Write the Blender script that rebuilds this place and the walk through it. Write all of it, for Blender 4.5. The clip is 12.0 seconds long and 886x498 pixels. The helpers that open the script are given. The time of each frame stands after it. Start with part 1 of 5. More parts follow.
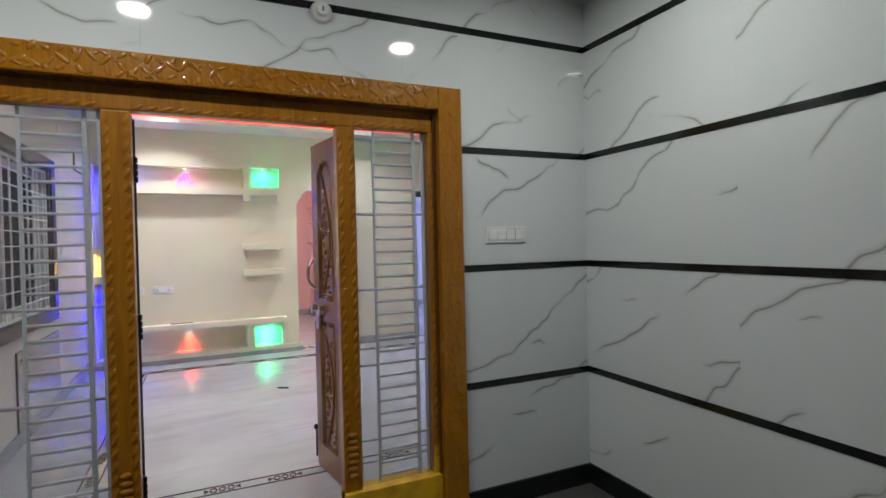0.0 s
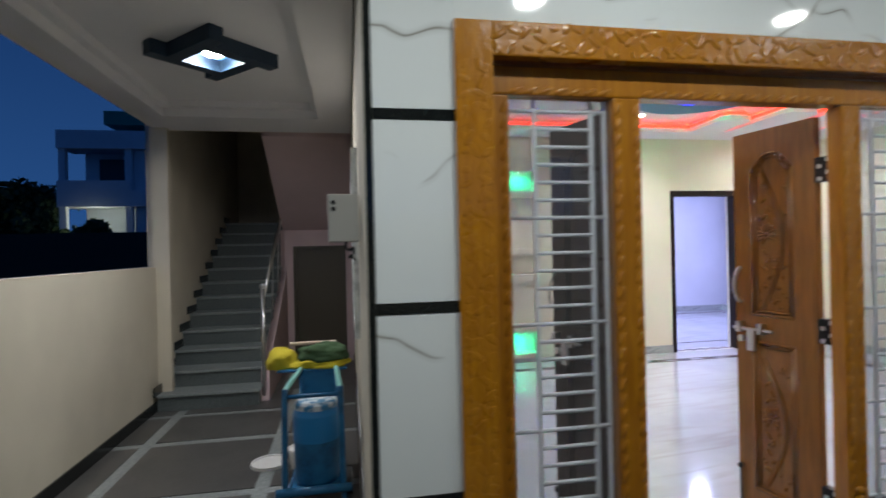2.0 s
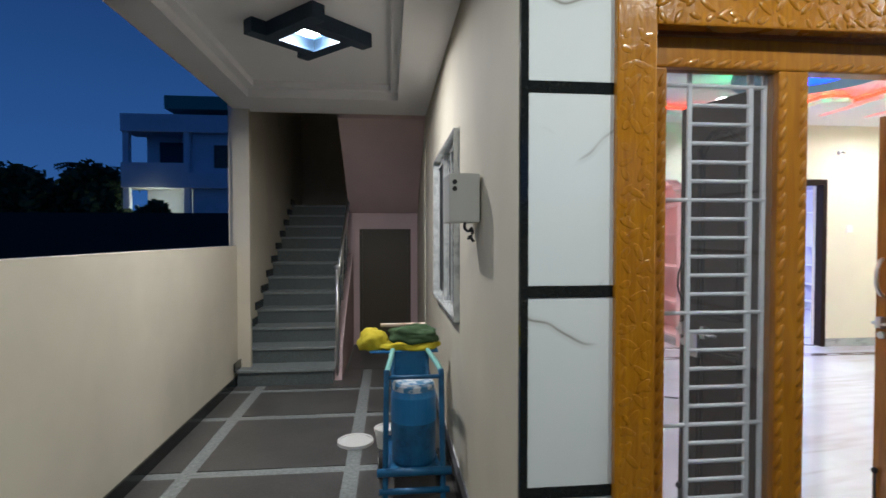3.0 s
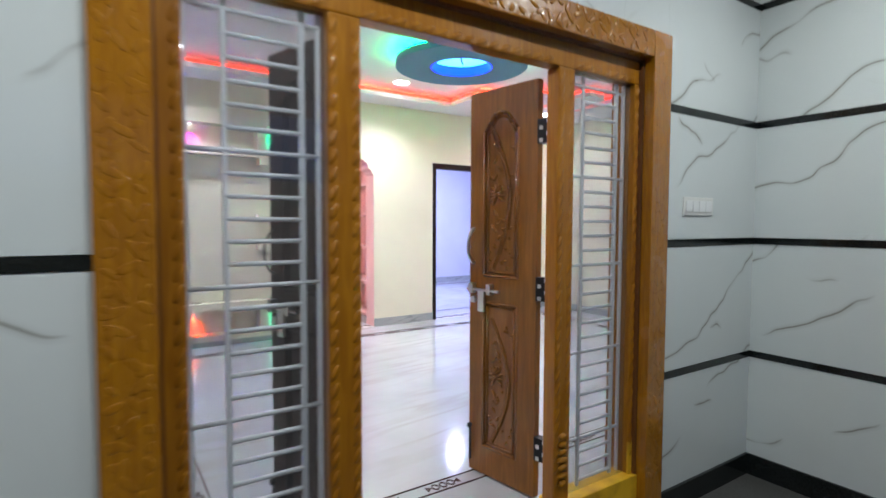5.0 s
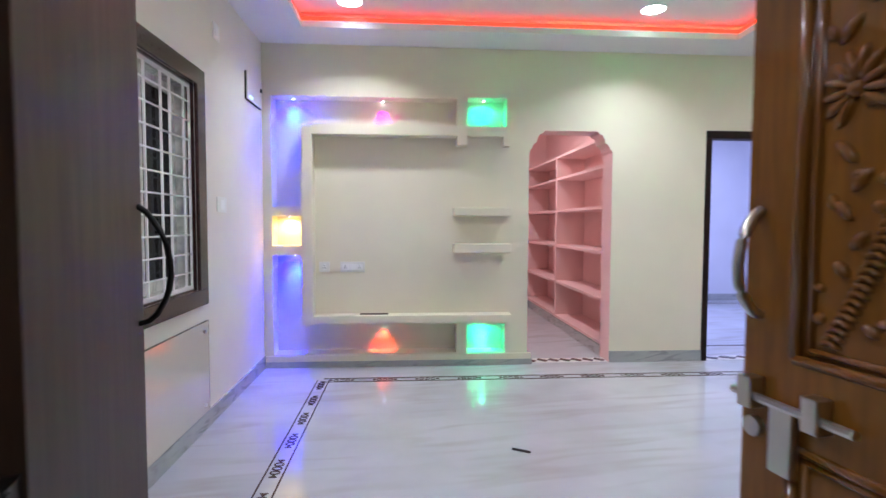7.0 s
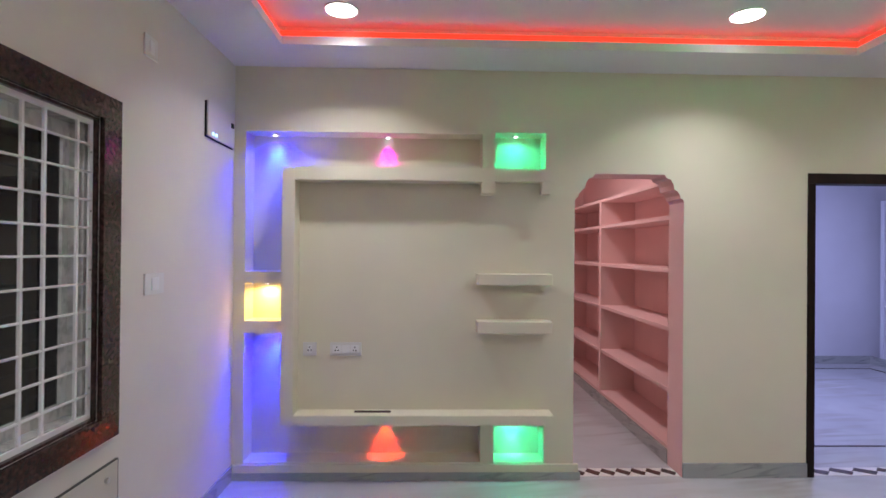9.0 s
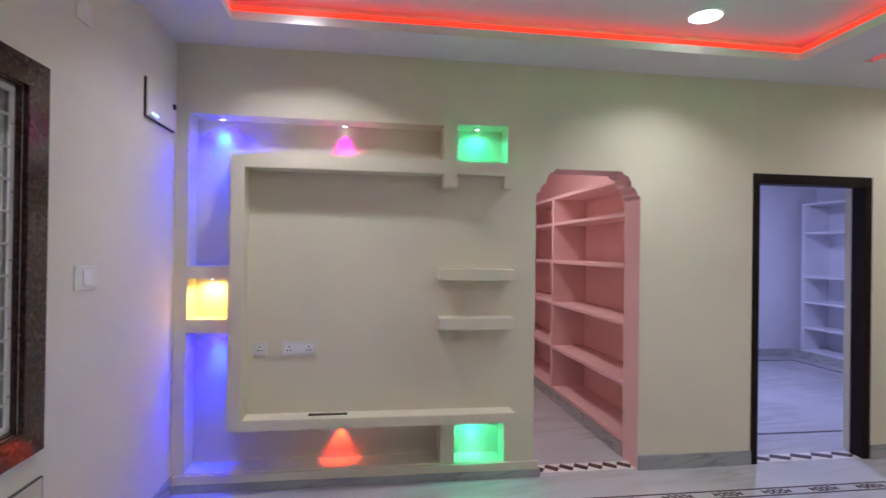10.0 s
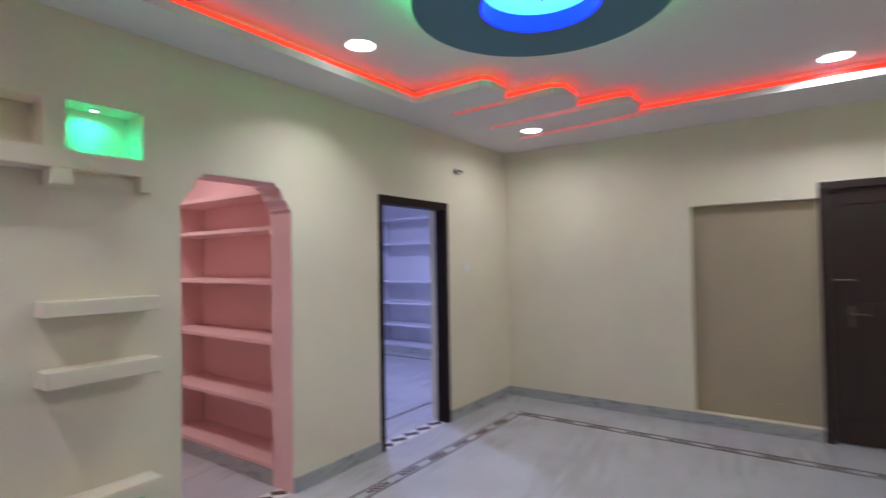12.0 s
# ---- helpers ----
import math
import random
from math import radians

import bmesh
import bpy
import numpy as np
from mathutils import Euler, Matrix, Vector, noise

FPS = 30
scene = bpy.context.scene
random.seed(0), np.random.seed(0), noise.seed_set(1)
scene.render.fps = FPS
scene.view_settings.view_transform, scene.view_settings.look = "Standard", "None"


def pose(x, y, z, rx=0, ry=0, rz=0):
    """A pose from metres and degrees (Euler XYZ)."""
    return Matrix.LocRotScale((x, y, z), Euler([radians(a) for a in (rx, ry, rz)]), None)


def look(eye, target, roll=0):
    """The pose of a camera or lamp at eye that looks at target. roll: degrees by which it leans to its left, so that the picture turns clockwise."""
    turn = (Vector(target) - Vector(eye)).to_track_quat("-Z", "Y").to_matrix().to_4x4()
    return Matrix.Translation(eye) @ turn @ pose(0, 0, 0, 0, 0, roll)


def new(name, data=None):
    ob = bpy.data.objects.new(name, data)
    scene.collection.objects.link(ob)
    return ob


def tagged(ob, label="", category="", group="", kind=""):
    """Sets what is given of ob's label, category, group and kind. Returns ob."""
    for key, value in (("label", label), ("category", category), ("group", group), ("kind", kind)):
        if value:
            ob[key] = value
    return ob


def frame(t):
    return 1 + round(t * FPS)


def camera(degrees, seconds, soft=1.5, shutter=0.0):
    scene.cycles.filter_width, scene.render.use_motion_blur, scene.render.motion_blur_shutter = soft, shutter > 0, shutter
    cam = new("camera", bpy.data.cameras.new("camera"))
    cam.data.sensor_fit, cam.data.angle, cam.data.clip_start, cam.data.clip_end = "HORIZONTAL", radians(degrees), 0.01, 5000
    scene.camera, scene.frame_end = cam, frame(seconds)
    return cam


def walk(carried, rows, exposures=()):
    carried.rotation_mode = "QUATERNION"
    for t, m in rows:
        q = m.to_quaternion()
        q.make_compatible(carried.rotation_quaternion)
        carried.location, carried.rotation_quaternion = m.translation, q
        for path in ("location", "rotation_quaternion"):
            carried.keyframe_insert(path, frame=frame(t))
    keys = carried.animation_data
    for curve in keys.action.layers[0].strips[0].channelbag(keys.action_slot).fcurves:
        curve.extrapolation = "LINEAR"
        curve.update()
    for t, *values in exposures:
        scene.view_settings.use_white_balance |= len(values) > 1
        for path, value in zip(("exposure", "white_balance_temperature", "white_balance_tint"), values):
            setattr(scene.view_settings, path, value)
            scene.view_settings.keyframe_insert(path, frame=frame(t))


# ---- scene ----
cam = camera(80.9, 12.0, shutter=0.5)
PATH = [
    (0, (0.235, 0.34, 1.358), (1.071, 2.156, 1.331), -1.3),
    (0.5, (-0.025, 0.668, 1.369), (0.905, 2.439, 1.355), -0.5),
    (1, (-0.335, 0.969, 1.372), (0.421, 2.821, 1.378), -1.0),
    (1.5, (-0.707, 1.126, 1.39), (-0.212, 3.063, 1.434), -1.3),
    (2, (-1.148, 1.158, 1.405), (-0.792, 3.126, 1.405), -1.3),
    (2.5, (-1.42, 1.256, 1.393), (-1.205, 3.244, 1.352), -0.7),
    (2.7, (-1.51, 1.285, 1.384), (-1.343, 3.277, 1.34), -0.3),
    (4.3, (-1.316, 1.216, 1.408), (-0.495, 3.039, 1.361), 1.4),
    (4.5, (-1.134, 1.223, 1.352), (-0.223, 3.004, 1.336), 0.7),
    (4.7, (-1.001, 1.261, 1.344), (0.001, 2.991, 1.298), 0.7),
    (5, (-0.764, 1.401, 1.305), (0.341, 3.065, 1.203), 0.2),
    (5.5, (-0.424, 1.701, 1.326), (0.655, 3.378, 1.165), -1.0),
    (6, (-0.093, 1.999, 1.337), (0.769, 3.798, 1.198), -1.0),
    (6.5, (0.145, 2.426, 1.257), (0.591, 4.373, 1.154), -0.4),
    (6.7, (0.249, 2.555, 1.244), (0.469, 4.541, 1.159), -0.2),
    (8.3, (0.261, 3.331, 1.426), (0.313, 5.318, 1.205), 0.7),
    (8.5, (0.297, 3.475, 1.469), (0.35, 5.47, 1.338), 0.7),
    (9, (0.341, 3.735, 1.534), (0.396, 5.734, 1.541), 0.5),
    (9.5, (0.304, 3.82, 1.506), (0.412, 5.816, 1.541), 0.5),
    (10, (0.217, 3.859, 1.497), (0.5, 5.838, 1.506), 0.8),
    (10.5, (0.148, 3.938, 1.507), (0.64, 5.877, 1.514), 0.7),
    (11, (0.123, 4.168, 1.488), (0.919, 6.002, 1.557), -0.1),
    (11.5, (0.064, 4.272, 1.534), (1.259, 5.873, 1.621), -0.5),
    (12, (-0.174, 4.369, 1.542), (1.453, 5.532, 1.586), -0.9),
]
walk(cam, [(t, look(eye, target, roll)) for t, eye, target, roll in PATH],
     exposures=[(0, 0.82, 6680, 13), (0.5, 0.78, 6650, 13), (1.0, 0.82, 6550, 11), (1.5, 1.0, 6500, 10), (2.0, 1.16, 6450, 10), (2.5, 1.48, 6450, 10), (2.7, 1.58, 6450, 10), (4.3, 1.72, 6450, 10), (4.6, 1.64, 6400, 10),
                (5.0, 1.36, 6250, 10), (5.5, 1.18, 6150, 10), (6.5, 0.84, 6050, 11), (7.5, 0.5, 6300, 10), (8.5, 0.12, 6600, 13), (9.2, 0.02, 6620, 15), (10.0, -0.02, 6500, 16), (11.0, -0.02, 6420, 16), (12.0, 0.03, 6400, 14)])

# ---- world and lamps ----
world = bpy.data.worlds.new("dusk")
scene.world = world
world.use_nodes = True
wn, wl = world.node_tree.nodes, world.node_tree.links
wbg = wn["Background"]
wtc = wn.new("ShaderNodeTexCoord")
wsep = wn.new("ShaderNodeSeparateXYZ")
wramp = wn.new("ShaderNodeValToRGB")
wl.new(wtc.outputs["Generated"], wsep.inputs[0])
wl.new(wsep.outputs["Z"], wramp.inputs[0])
wramp.color_ramp.elements[0].position, wramp.color_ramp.elements[0].color = 0.0, (0.022, 0.085, 0.26, 1)
wramp.color_ramp.elements[1].position, wramp.color_ramp.elements[1].color = 0.5, (0.005, 0.024, 0.10, 1)
wl.new(wramp.outputs[0], wbg.inputs["Color"])
wbg.inputs["Strength"].default_value = 0.40


def lamp(kind, name, m, power, colour, size=0.1, cone=None):
    data = bpy.data.lights.new(name, kind)
    data.energy, data.color = power, colour
    if kind == "AREA":
        data.shape, data.size = "DISK", size
    else:
        data.shadow_soft_size = size
    if cone:
        data.spot_size, data.spot_blend = radians(cone), 0.6
    ob = new(name, data)
    ob.matrix_world = m
    return ob


WARM, COOL = (0.96, 0.975, 1.03), (0.92, 0.985, 0.955)
# The last two room lamps are unseen, added to brighten the room.
ROOM_LAMPS = [(-0.16, 6.66, 2.885), (2.13, 6.62, 2.885), (4.22, 4.22, 2.885), (4.28, 6.51, 2.757), (-0.16, 4.25, 2.885), (2.0, 4.3, 2.885)]
ROOM_POWER = [6.7, 6.4, 9.5, 6.5, 5.5, 7.6]
# The first porch lamp is unseen, added in row to light the left corner.
PORCH_LAMPS = [(-1.83, 1.87, 2.82), (-0.11, 1.87, 2.82), (1.61, 1.86, 2.82)]
for p, w in zip(ROOM_LAMPS, ROOM_POWER):
    lamp("AREA", "room_downlight_and_fill_lamp", pose(p[0], p[1], p[2] - 0.02), w, WARM, 0.14).data.spread = radians(122 if p[1] > 6.6 else 165)
PORCH_POWER = [7.4, 7.8, 5.6]
for p, w in zip(PORCH_LAMPS, PORCH_POWER):
    lamp("AREA", "porch_downlight_lamp", pose(p[0], p[1], p[2] - 0.02), w, COOL, 0.15)
lamp("AREA", "passage_lamp", pose(-2.06, 5.05, 2.785), 13.5, (0.95, 0.96, 1.0), 0.12)
# The store room's source is unseen; this ceiling fill is added for it.
lamp("AREA", "store_room_fill", pose(1.2, 8.6, 2.86), 19, (1.0, 0.92, 0.93), 0.3)
lamp("AREA", "bedroom_lamp", pose(4.5, 8.9, 2.86), 66, (0.51, 0.55, 1.0), 0.15)


# ---- materials ----
def mat(name, base, rough=0.6, metal=0.0, coat=0.0, emit=None, power=0.0):
    m = bpy.data.materials.new(name)
    m.use_nodes = True
    b = m.node_tree.nodes["Principled BSDF"]
    b.inputs["Base Color"].default_value = (*base, 1)
    b.inputs["Roughness"].default_value, b.inputs["Metallic"].default_value = rough, metal
    b.inputs["Coat Weight"].default_value = coat
    b.inputs["Coat Roughness"].default_value = 0.06
    if emit:
        b.inputs["Emission Color"].default_value = (*emit, 1)
        b.inputs["Emission Strength"].default_value = power
    return m


def nodes_of(m):
    return m.node_tree.nodes, m.node_tree.links, m.node_tree.nodes["Principled BSDF"]


def noise_tex(m, scale, detail=4.0, stretch=(1, 1, 1), turn=(0, 0, 0), space="Object", distortion=0.0, rough=0.55):
    n, l, b = nodes_of(m)
    tc, mp, tx = n.new("ShaderNodeTexCoord"), n.new("ShaderNodeMapping"), n.new("ShaderNodeTexNoise")
    mp.inputs["Scale"].default_value = stretch
    mp.inputs["Rotation"].default_value = [radians(a) for a in turn]
    tx.inputs["Scale"].default_value, tx.inputs["Detail"].default_value = scale, detail
    tx.inputs["Distortion"].default_value, tx.inputs["Roughness"].default_value = distortion, rough
    l.new(tc.outputs[space], mp.inputs[0])
    l.new(mp.outputs[0], tx.inputs["Vector"])
    return tx


def ramp(m, src, stops):
    n, l, b = nodes_of(m)
    r = n.new("ShaderNodeValToRGB")
    e = r.color_ramp.elements
    while len(e) < len(stops):
        e.new(0.5)
    for el, (p, c) in zip(e, stops):
        el.position, el.color = p, (*c, 1)
    l.new(src, r.inputs[0])
    return r.outputs[0]


def mix(m, fac, a, b_, mode="MIX"):
    n, l, b = nodes_of(m)
    x = n.new("ShaderNodeMix")
    x.data_type, x.blend_type = "RGBA", mode
    for sock, v in ((x.inputs["Factor"], fac), (x.inputs["A"], a), (x.inputs["B"], b_)):
        if isinstance(v, (int, float)):
            sock.default_value = v
        elif isinstance(v, tuple):
            sock.default_value = (*v, 1)
        else:
            l.new(v, sock)
    return x.outputs["Result"]


def bump(m, src, strength=0.2, distance=0.01):
    n, l, b = nodes_of(m)
    u = n.new("ShaderNodeBump")
    u.inputs["Strength"].default_value, u.inputs["Distance"].default_value = strength, distance
    l.new(src, u.inputs["Height"])
    l.new(u.outputs[0], b.inputs["Normal"])


def base_from(m, col):
    n, l, b = nodes_of(m)
    l.new(col, b.inputs["Base Color"])


def rough_from(m, src, lo, hi):
    n, l, b = nodes_of(m)
    r = n.new("ShaderNodeMapRange")
    r.inputs["To Min"].default_value, r.inputs["To Max"].default_value = lo, hi
    l.new(src, r.inputs["Value"])
    l.new(r.outputs[0], b.inputs["Roughness"])


def plaster(name, base, rough=0.62, amount=0.06):
    m = mat(name, base, rough)
    big, fine = noise_tex(m, 1.3, 3), noise_tex(m, 140, 3)
    dark = tuple(c * (1 - amount) for c in base)
    lite = tuple(min(1, c * (1 + amount * 0.6)) for c in base)
    base_from(m, ramp(m, big.outputs["Fac"], [(0.3, dark), (0.7, lite)]))
    bump(m, fine.outputs["Fac"], 0.12, 0.004)
    rough_from(m, big.outputs["Fac"], rough - 0.08, rough + 0.1)
    return m


def veined(name, base, vein, tint, rough=0.06, slope=30.0, scale=1.0, width=0.018, flat=False, gate=(0.52, 0.60)):
    """Polished stone with broken veins running along one slope; flat: on a floor."""
    m = mat(name, base, rough)
    n, l, b = nodes_of(m)
    tc, sp, df, cb, m1, m2 = (n.new("ShaderNode" + k) for k in ("TexCoord", "SeparateXYZ", "Math", "CombineXYZ", "Mapping", "Mapping"))
    df.operation = "SUBTRACT"
    l.new(tc.outputs["Object"], sp.inputs[0])
    if flat:
        l.new(sp.outputs["X"], cb.inputs["X"]); l.new(sp.outputs["Y"], cb.inputs["Y"])
    else:
        l.new(sp.outputs["X"], df.inputs[0]); l.new(sp.outputs["Y"], df.inputs[1])
        l.new(df.outputs[0], cb.inputs["X"]); l.new(sp.outputs["Z"], cb.inputs["Y"])
    if not flat:
        oi, sh = n.new("ShaderNodeObjectInfo"), n.new("ShaderNodeMath")
        sh.operation, sh.inputs[1].default_value = "MULTIPLY", 9.0
        l.new(oi.outputs["Random"], sh.inputs[0]); l.new(sh.outputs[0], cb.inputs["Z"])
    m1.inputs["Rotation"].default_value = (0, 0, radians(-slope))
    m2.inputs["Scale"].default_value = (0.7, 5.0, 1)
    l.new(cb.outputs[0], m1.inputs[0]); l.new(m1.outputs[0], m2.inputs[0])
    a, g, c = (n.new("ShaderNodeTexNoise") for _ in range(3))
    for t, sc, dt, ds in ((a, 1.25 * scale, 2.0, 0.0), (g, 2.6 * scale, 2, 0.0), (c, 2.0, 4, 0.0)):
        t.inputs["Scale"].default_value, t.inputs["Detail"].default_value, t.inputs["Distortion"].default_value = sc, dt, ds
    l.new(m2.outputs[0], a.inputs["Vector"]); l.new(m1.outputs[0], g.inputs["Vector"]); l.new(cb.outputs[0], c.inputs["Vector"])
    near, ab = n.new("ShaderNodeMath"), n.new("ShaderNodeMath")
    near.operation, ab.operation = "SUBTRACT", "ABSOLUTE"
    near.inputs[1].default_value = 0.5
    l.new(a.outputs["Fac"], near.inputs[0]); l.new(near.outputs[0], ab.inputs[0])
    line = ramp(m, ab.outputs[0], [(0.0, (1, 1, 1)), (width * 0.5, (0.6, 0.6, 0.6)), (width, (0, 0, 0))])
    f = mix(m, 1.0, line, ramp(m, g.outputs["Fac"], [(gate[0], (0, 0, 0)), (gate[1], (1, 1, 1))]), "MULTIPLY")
    base_from(m, mix(m, f, ramp(m, c.outputs["Fac"], [(0.3, tint), (0.65, base)]), vein))
    return m


def stroked(name, base, vein, tint, rough=0.06):
    """Glazed tile printed with short wavering marble strokes along two slopes."""
    m = mat(name, base, rough)
    n, l, b = nodes_of(m)

    def maths(op, *args):
        k = n.new("ShaderNodeMath")
        k.operation = op
        for i, a in enumerate(args):
            if isinstance(a, (int, float)):
                k.inputs[i].default_value = a
            else:
                l.new(a, k.inputs[i])
        return k.outputs[0]

    tc, sp, cb, oi = (n.new("ShaderNode" + k) for k in ("TexCoord", "SeparateXYZ", "CombineXYZ", "ObjectInfo"))
    l.new(tc.outputs["Object"], sp.inputs[0])
    l.new(maths("SUBTRACT", sp.outputs["X"], sp.outputs["Y"]), cb.inputs["X"])
    l.new(sp.outputs["Z"], cb.inputs["Y"])
    l.new(maths("MULTIPLY", oi.outputs["Random"], 23.0), cb.inputs["Z"])

    def strokes(slope, rows, wander, width, gate):
        turn, part_ = n.new("ShaderNodeMapping"), n.new("ShaderNodeSeparateXYZ")
        turn.inputs["Rotation"].default_value = (0, 0, radians(-slope))
        l.new(cb.outputs[0], turn.inputs[0]); l.new(turn.outputs[0], part_.inputs[0])
        waver, g = n.new("ShaderNodeTexNoise"), n.new("ShaderNodeTexNoise")
        flat = n.new("ShaderNodeMapping")
        flat.inputs["Scale"].default_value = (1, 0.3, 1)
        along = n.new("ShaderNodeMapping")
        along.inputs["Scale"].default_value = (0.55, 1.3, 1)
        l.new(turn.outputs[0], along.inputs[0])
        l.new(turn.outputs[0], flat.inputs[0]); l.new(flat.outputs[0], waver.inputs["Vector"]); l.new(along.outputs[0], g.inputs["Vector"])
        waver.inputs["Scale"].default_value, waver.inputs["Detail"].default_value = 2.6, 2.3
        g.inputs["Scale"].default_value, g.inputs["Detail"].default_value = 3.2, 1.5
        t = maths("ADD", maths("ADD", maths("MULTIPLY", part_.outputs["Y"], rows), maths("MULTIPLY", waver.outputs["Fac"], wander)), part_.outputs["Z"])
        d = maths("ABSOLUTE", maths("SUBTRACT", maths("FRACT", t), 0.5))
        line = ramp(m, d, [(0.0, (1, 1, 1)), (width * 0.45, (0.7, 0.7, 0.7)), (width, (0.22, 0.22, 0.22)), (width * 3.6, (0, 0, 0))])
        return mix(m, 1.0, line, ramp(m, g.outputs["Fac"], [(gate, (0, 0, 0)), (gate + 0.07, (1, 1, 1))]), "MULTIPLY")

    c = noise_tex(m, 2.0, 4)
    first = mix(m, strokes(31, 2.3, 0.75, 0.015, 0.478), ramp(m, c.outputs["Fac"], [(0.3, tint), (0.65, base)]), vein)
    base_from(m, mix(m, strokes(-20, 1.5, 0.7, 0.010, 0.545), first, vein))
    return m


def wood(name, dark, lite, scale=1.0, coat=0.5, rough=0.4, axis=(9, 9, 0.7)):
    m = mat(name, lite, rough, coat=coat)
    g, s = noise_tex(m, 6 * scale, 6, axis, distortion=0.8), noise_tex(m, 3, 3)
    col = ramp(m, g.outputs["Fac"], [(0.25, dark), (0.5, tuple((p + q) / 2 for p, q in zip(dark, lite))), (0.72, lite)])
    base_from(m, mix(m, 0.25, col, ramp(m, s.outputs["Fac"], [(0.3, dark), (0.7, lite)])))
    bump(m, g.outputs["Fac"], 0.15, 0.003)
    rough_from(m, s.outputs["Fac"], rough - 0.1, rough + 0.12)
    return m


M = {}
M["tile"] = stroked("white_marble_print_tile", (0.74, 0.77, 0.76), (0.27, 0.26, 0.23), (0.71, 0.745, 0.74))
M["black"] = mat("black_granite_strip", (0.012, 0.014, 0.013), 0.12)
base_from(M["black"], ramp(M["black"], noise_tex(M["black"], 120, 3).outputs["Fac"], [(0.4, (0.007, 0.009, 0.009)), (0.75, (0.018, 0.021, 0.020))]))
M["cream"] = plaster("cream_wall_paint", (0.80, 0.75, 0.59))
M["lwall"] = plaster("pale_pink_cream_paint", (0.76, 0.71, 0.65))
M["panel"] = plaster("beige_recess_paint", (0.42, 0.36, 0.25))
M["outer"] = plaster("exterior_cream_paint", (0.63, 0.57, 0.45), 0.75, 0.1)
M["ceil"] = plaster("ceiling_white_paint", (0.79, 0.78, 0.80), 0.7, 0.03)
M["teal"] = plaster("teal_blue_ceiling_paint", (0.07, 0.22, 0.30), 0.6)
M["pink"] = plaster("pink_wall_paint", (0.85, 0.56, 0.545))
M["lilac"] = plaster("bedroom_wall_paint", (0.72, 0.73, 0.80))
M["gold"] = wood("varnished_golden_teak", (0.25, 0.082, 0.003), (0.46, 0.185, 0.006), 1.0, 0.5, 0.36)
M["carve"] = wood("carved_golden_teak", (0.27, 0.090, 0.003), (0.50, 0.205, 0.006), 1.6, 1.0, 0.25)
bump(M["carve"], noise_tex(M["carve"], 16, 3, (1, 1, 0.6), (0, 40, 0), distortion=1.5).outputs["Fac"], 0.20, 0.02)
M["leaf"] = wood("varnished_brown_teak", (0.155, 0.055, 0.006), (0.325, 0.128, 0.015), 1.0, 0.5, 0.30)
M["leafdark"] = wood("dark_teak_moulding", (0.10, 0.034, 0.010), (0.20, 0.074, 0.021), 1.2, 0.5, 0.35)
M["carving"] = wood("polished_carved_teak", (0.15, 0.052, 0.007), (0.32, 0.125, 0.019), 1.0, 1.0, 0.22)
for key in ("gold", "carve", "leaf", "leafdark", "carving"):
    M[key].node_tree.nodes["Principled BSDF"].inputs["Specular IOR Level"].default_value = 0.25
M["inner"] = wood("dark_brown_laminate", (0.016, 0.009, 0.007), (0.040, 0.023, 0.017), 1.0, 0.2, 0.4)
M["jamb"] = wood("dark_brown_painted_wood", (0.010, 0.006, 0.005), (0.026, 0.015, 0.011), 1.0, 0.0, 0.5)
M["jamb"].node_tree.nodes["Principled BSDF"].inputs["Specular IOR Level"].default_value = 0.15
M["granite"] = mat("brown_granite", (0.05, 0.025, 0.02), 0.15)
base_from(M["granite"], ramp(M["granite"], noise_tex(M["granite"], 60, 5).outputs["Fac"], [(0.35, (0.018, 0.010, 0.009)), (0.55, (0.055, 0.030, 0.026)), (0.75, (0.10, 0.06, 0.055))]))
M["floor"] = veined("polished_white_marble", (0.52, 0.528, 0.565), (0.42, 0.412, 0.41), (0.45, 0.46, 0.49), 0.085, slope=8, scale=0.7, width=0.075, flat=True, gate=(0.40, 0.66))
M["skirt"] = veined("grey_marble_skirting", (0.45, 0.47, 0.46), (0.28, 0.30, 0.30), (0.36, 0.39, 0.39), 0.15, slope=10, scale=2.5, width=0.06, gate=(0.4, 0.6))
M["inlay"] = mat("brown_marble_inlay", (0.075, 0.045, 0.04), 0.15)
M["inlay2"] = mat("white_marble_inlay", (0.75, 0.74, 0.72), 0.15)
M["paving"] = mat("dark_granite_paving", (0.075, 0.07, 0.065), 0.35)
base_from(M["paving"], mix(M["paving"], 0.5, ramp(M["paving"], noise_tex(M["paving"], 90, 4).outputs["Fac"], [(0.3, (0.045, 0.044, 0.042)), (0.7, (0.12, 0.117, 0.112))]), ramp(M["paving"], noise_tex(M["paving"], 2.5, 4).outputs["Fac"], [(0.3, (0.06, 0.058, 0.054)), (0.7, (0.12, 0.112, 0.105))])))
M["strip"] = mat("light_grey_granite_strip", (0.26, 0.28, 0.27), 0.4)
base_from(M["strip"], ramp(M["strip"], noise_tex(M["strip"], 40, 5).outputs["Fac"], [(0.3, (0.17, 0.19, 0.185)), (0.7, (0.33, 0.35, 0.34))]))
# One granite in two tones: shaded risers and lit treads put into the colour.
M["step"] = mat("shaded_grey_granite_step", (0.20, 0.23, 0.225), 0.4)
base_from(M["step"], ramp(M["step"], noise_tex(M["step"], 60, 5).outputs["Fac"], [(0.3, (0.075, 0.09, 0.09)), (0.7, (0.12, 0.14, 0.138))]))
M["tread"] = mat("lit_grey_granite_tread", (0.22, 0.25, 0.245), 0.4)
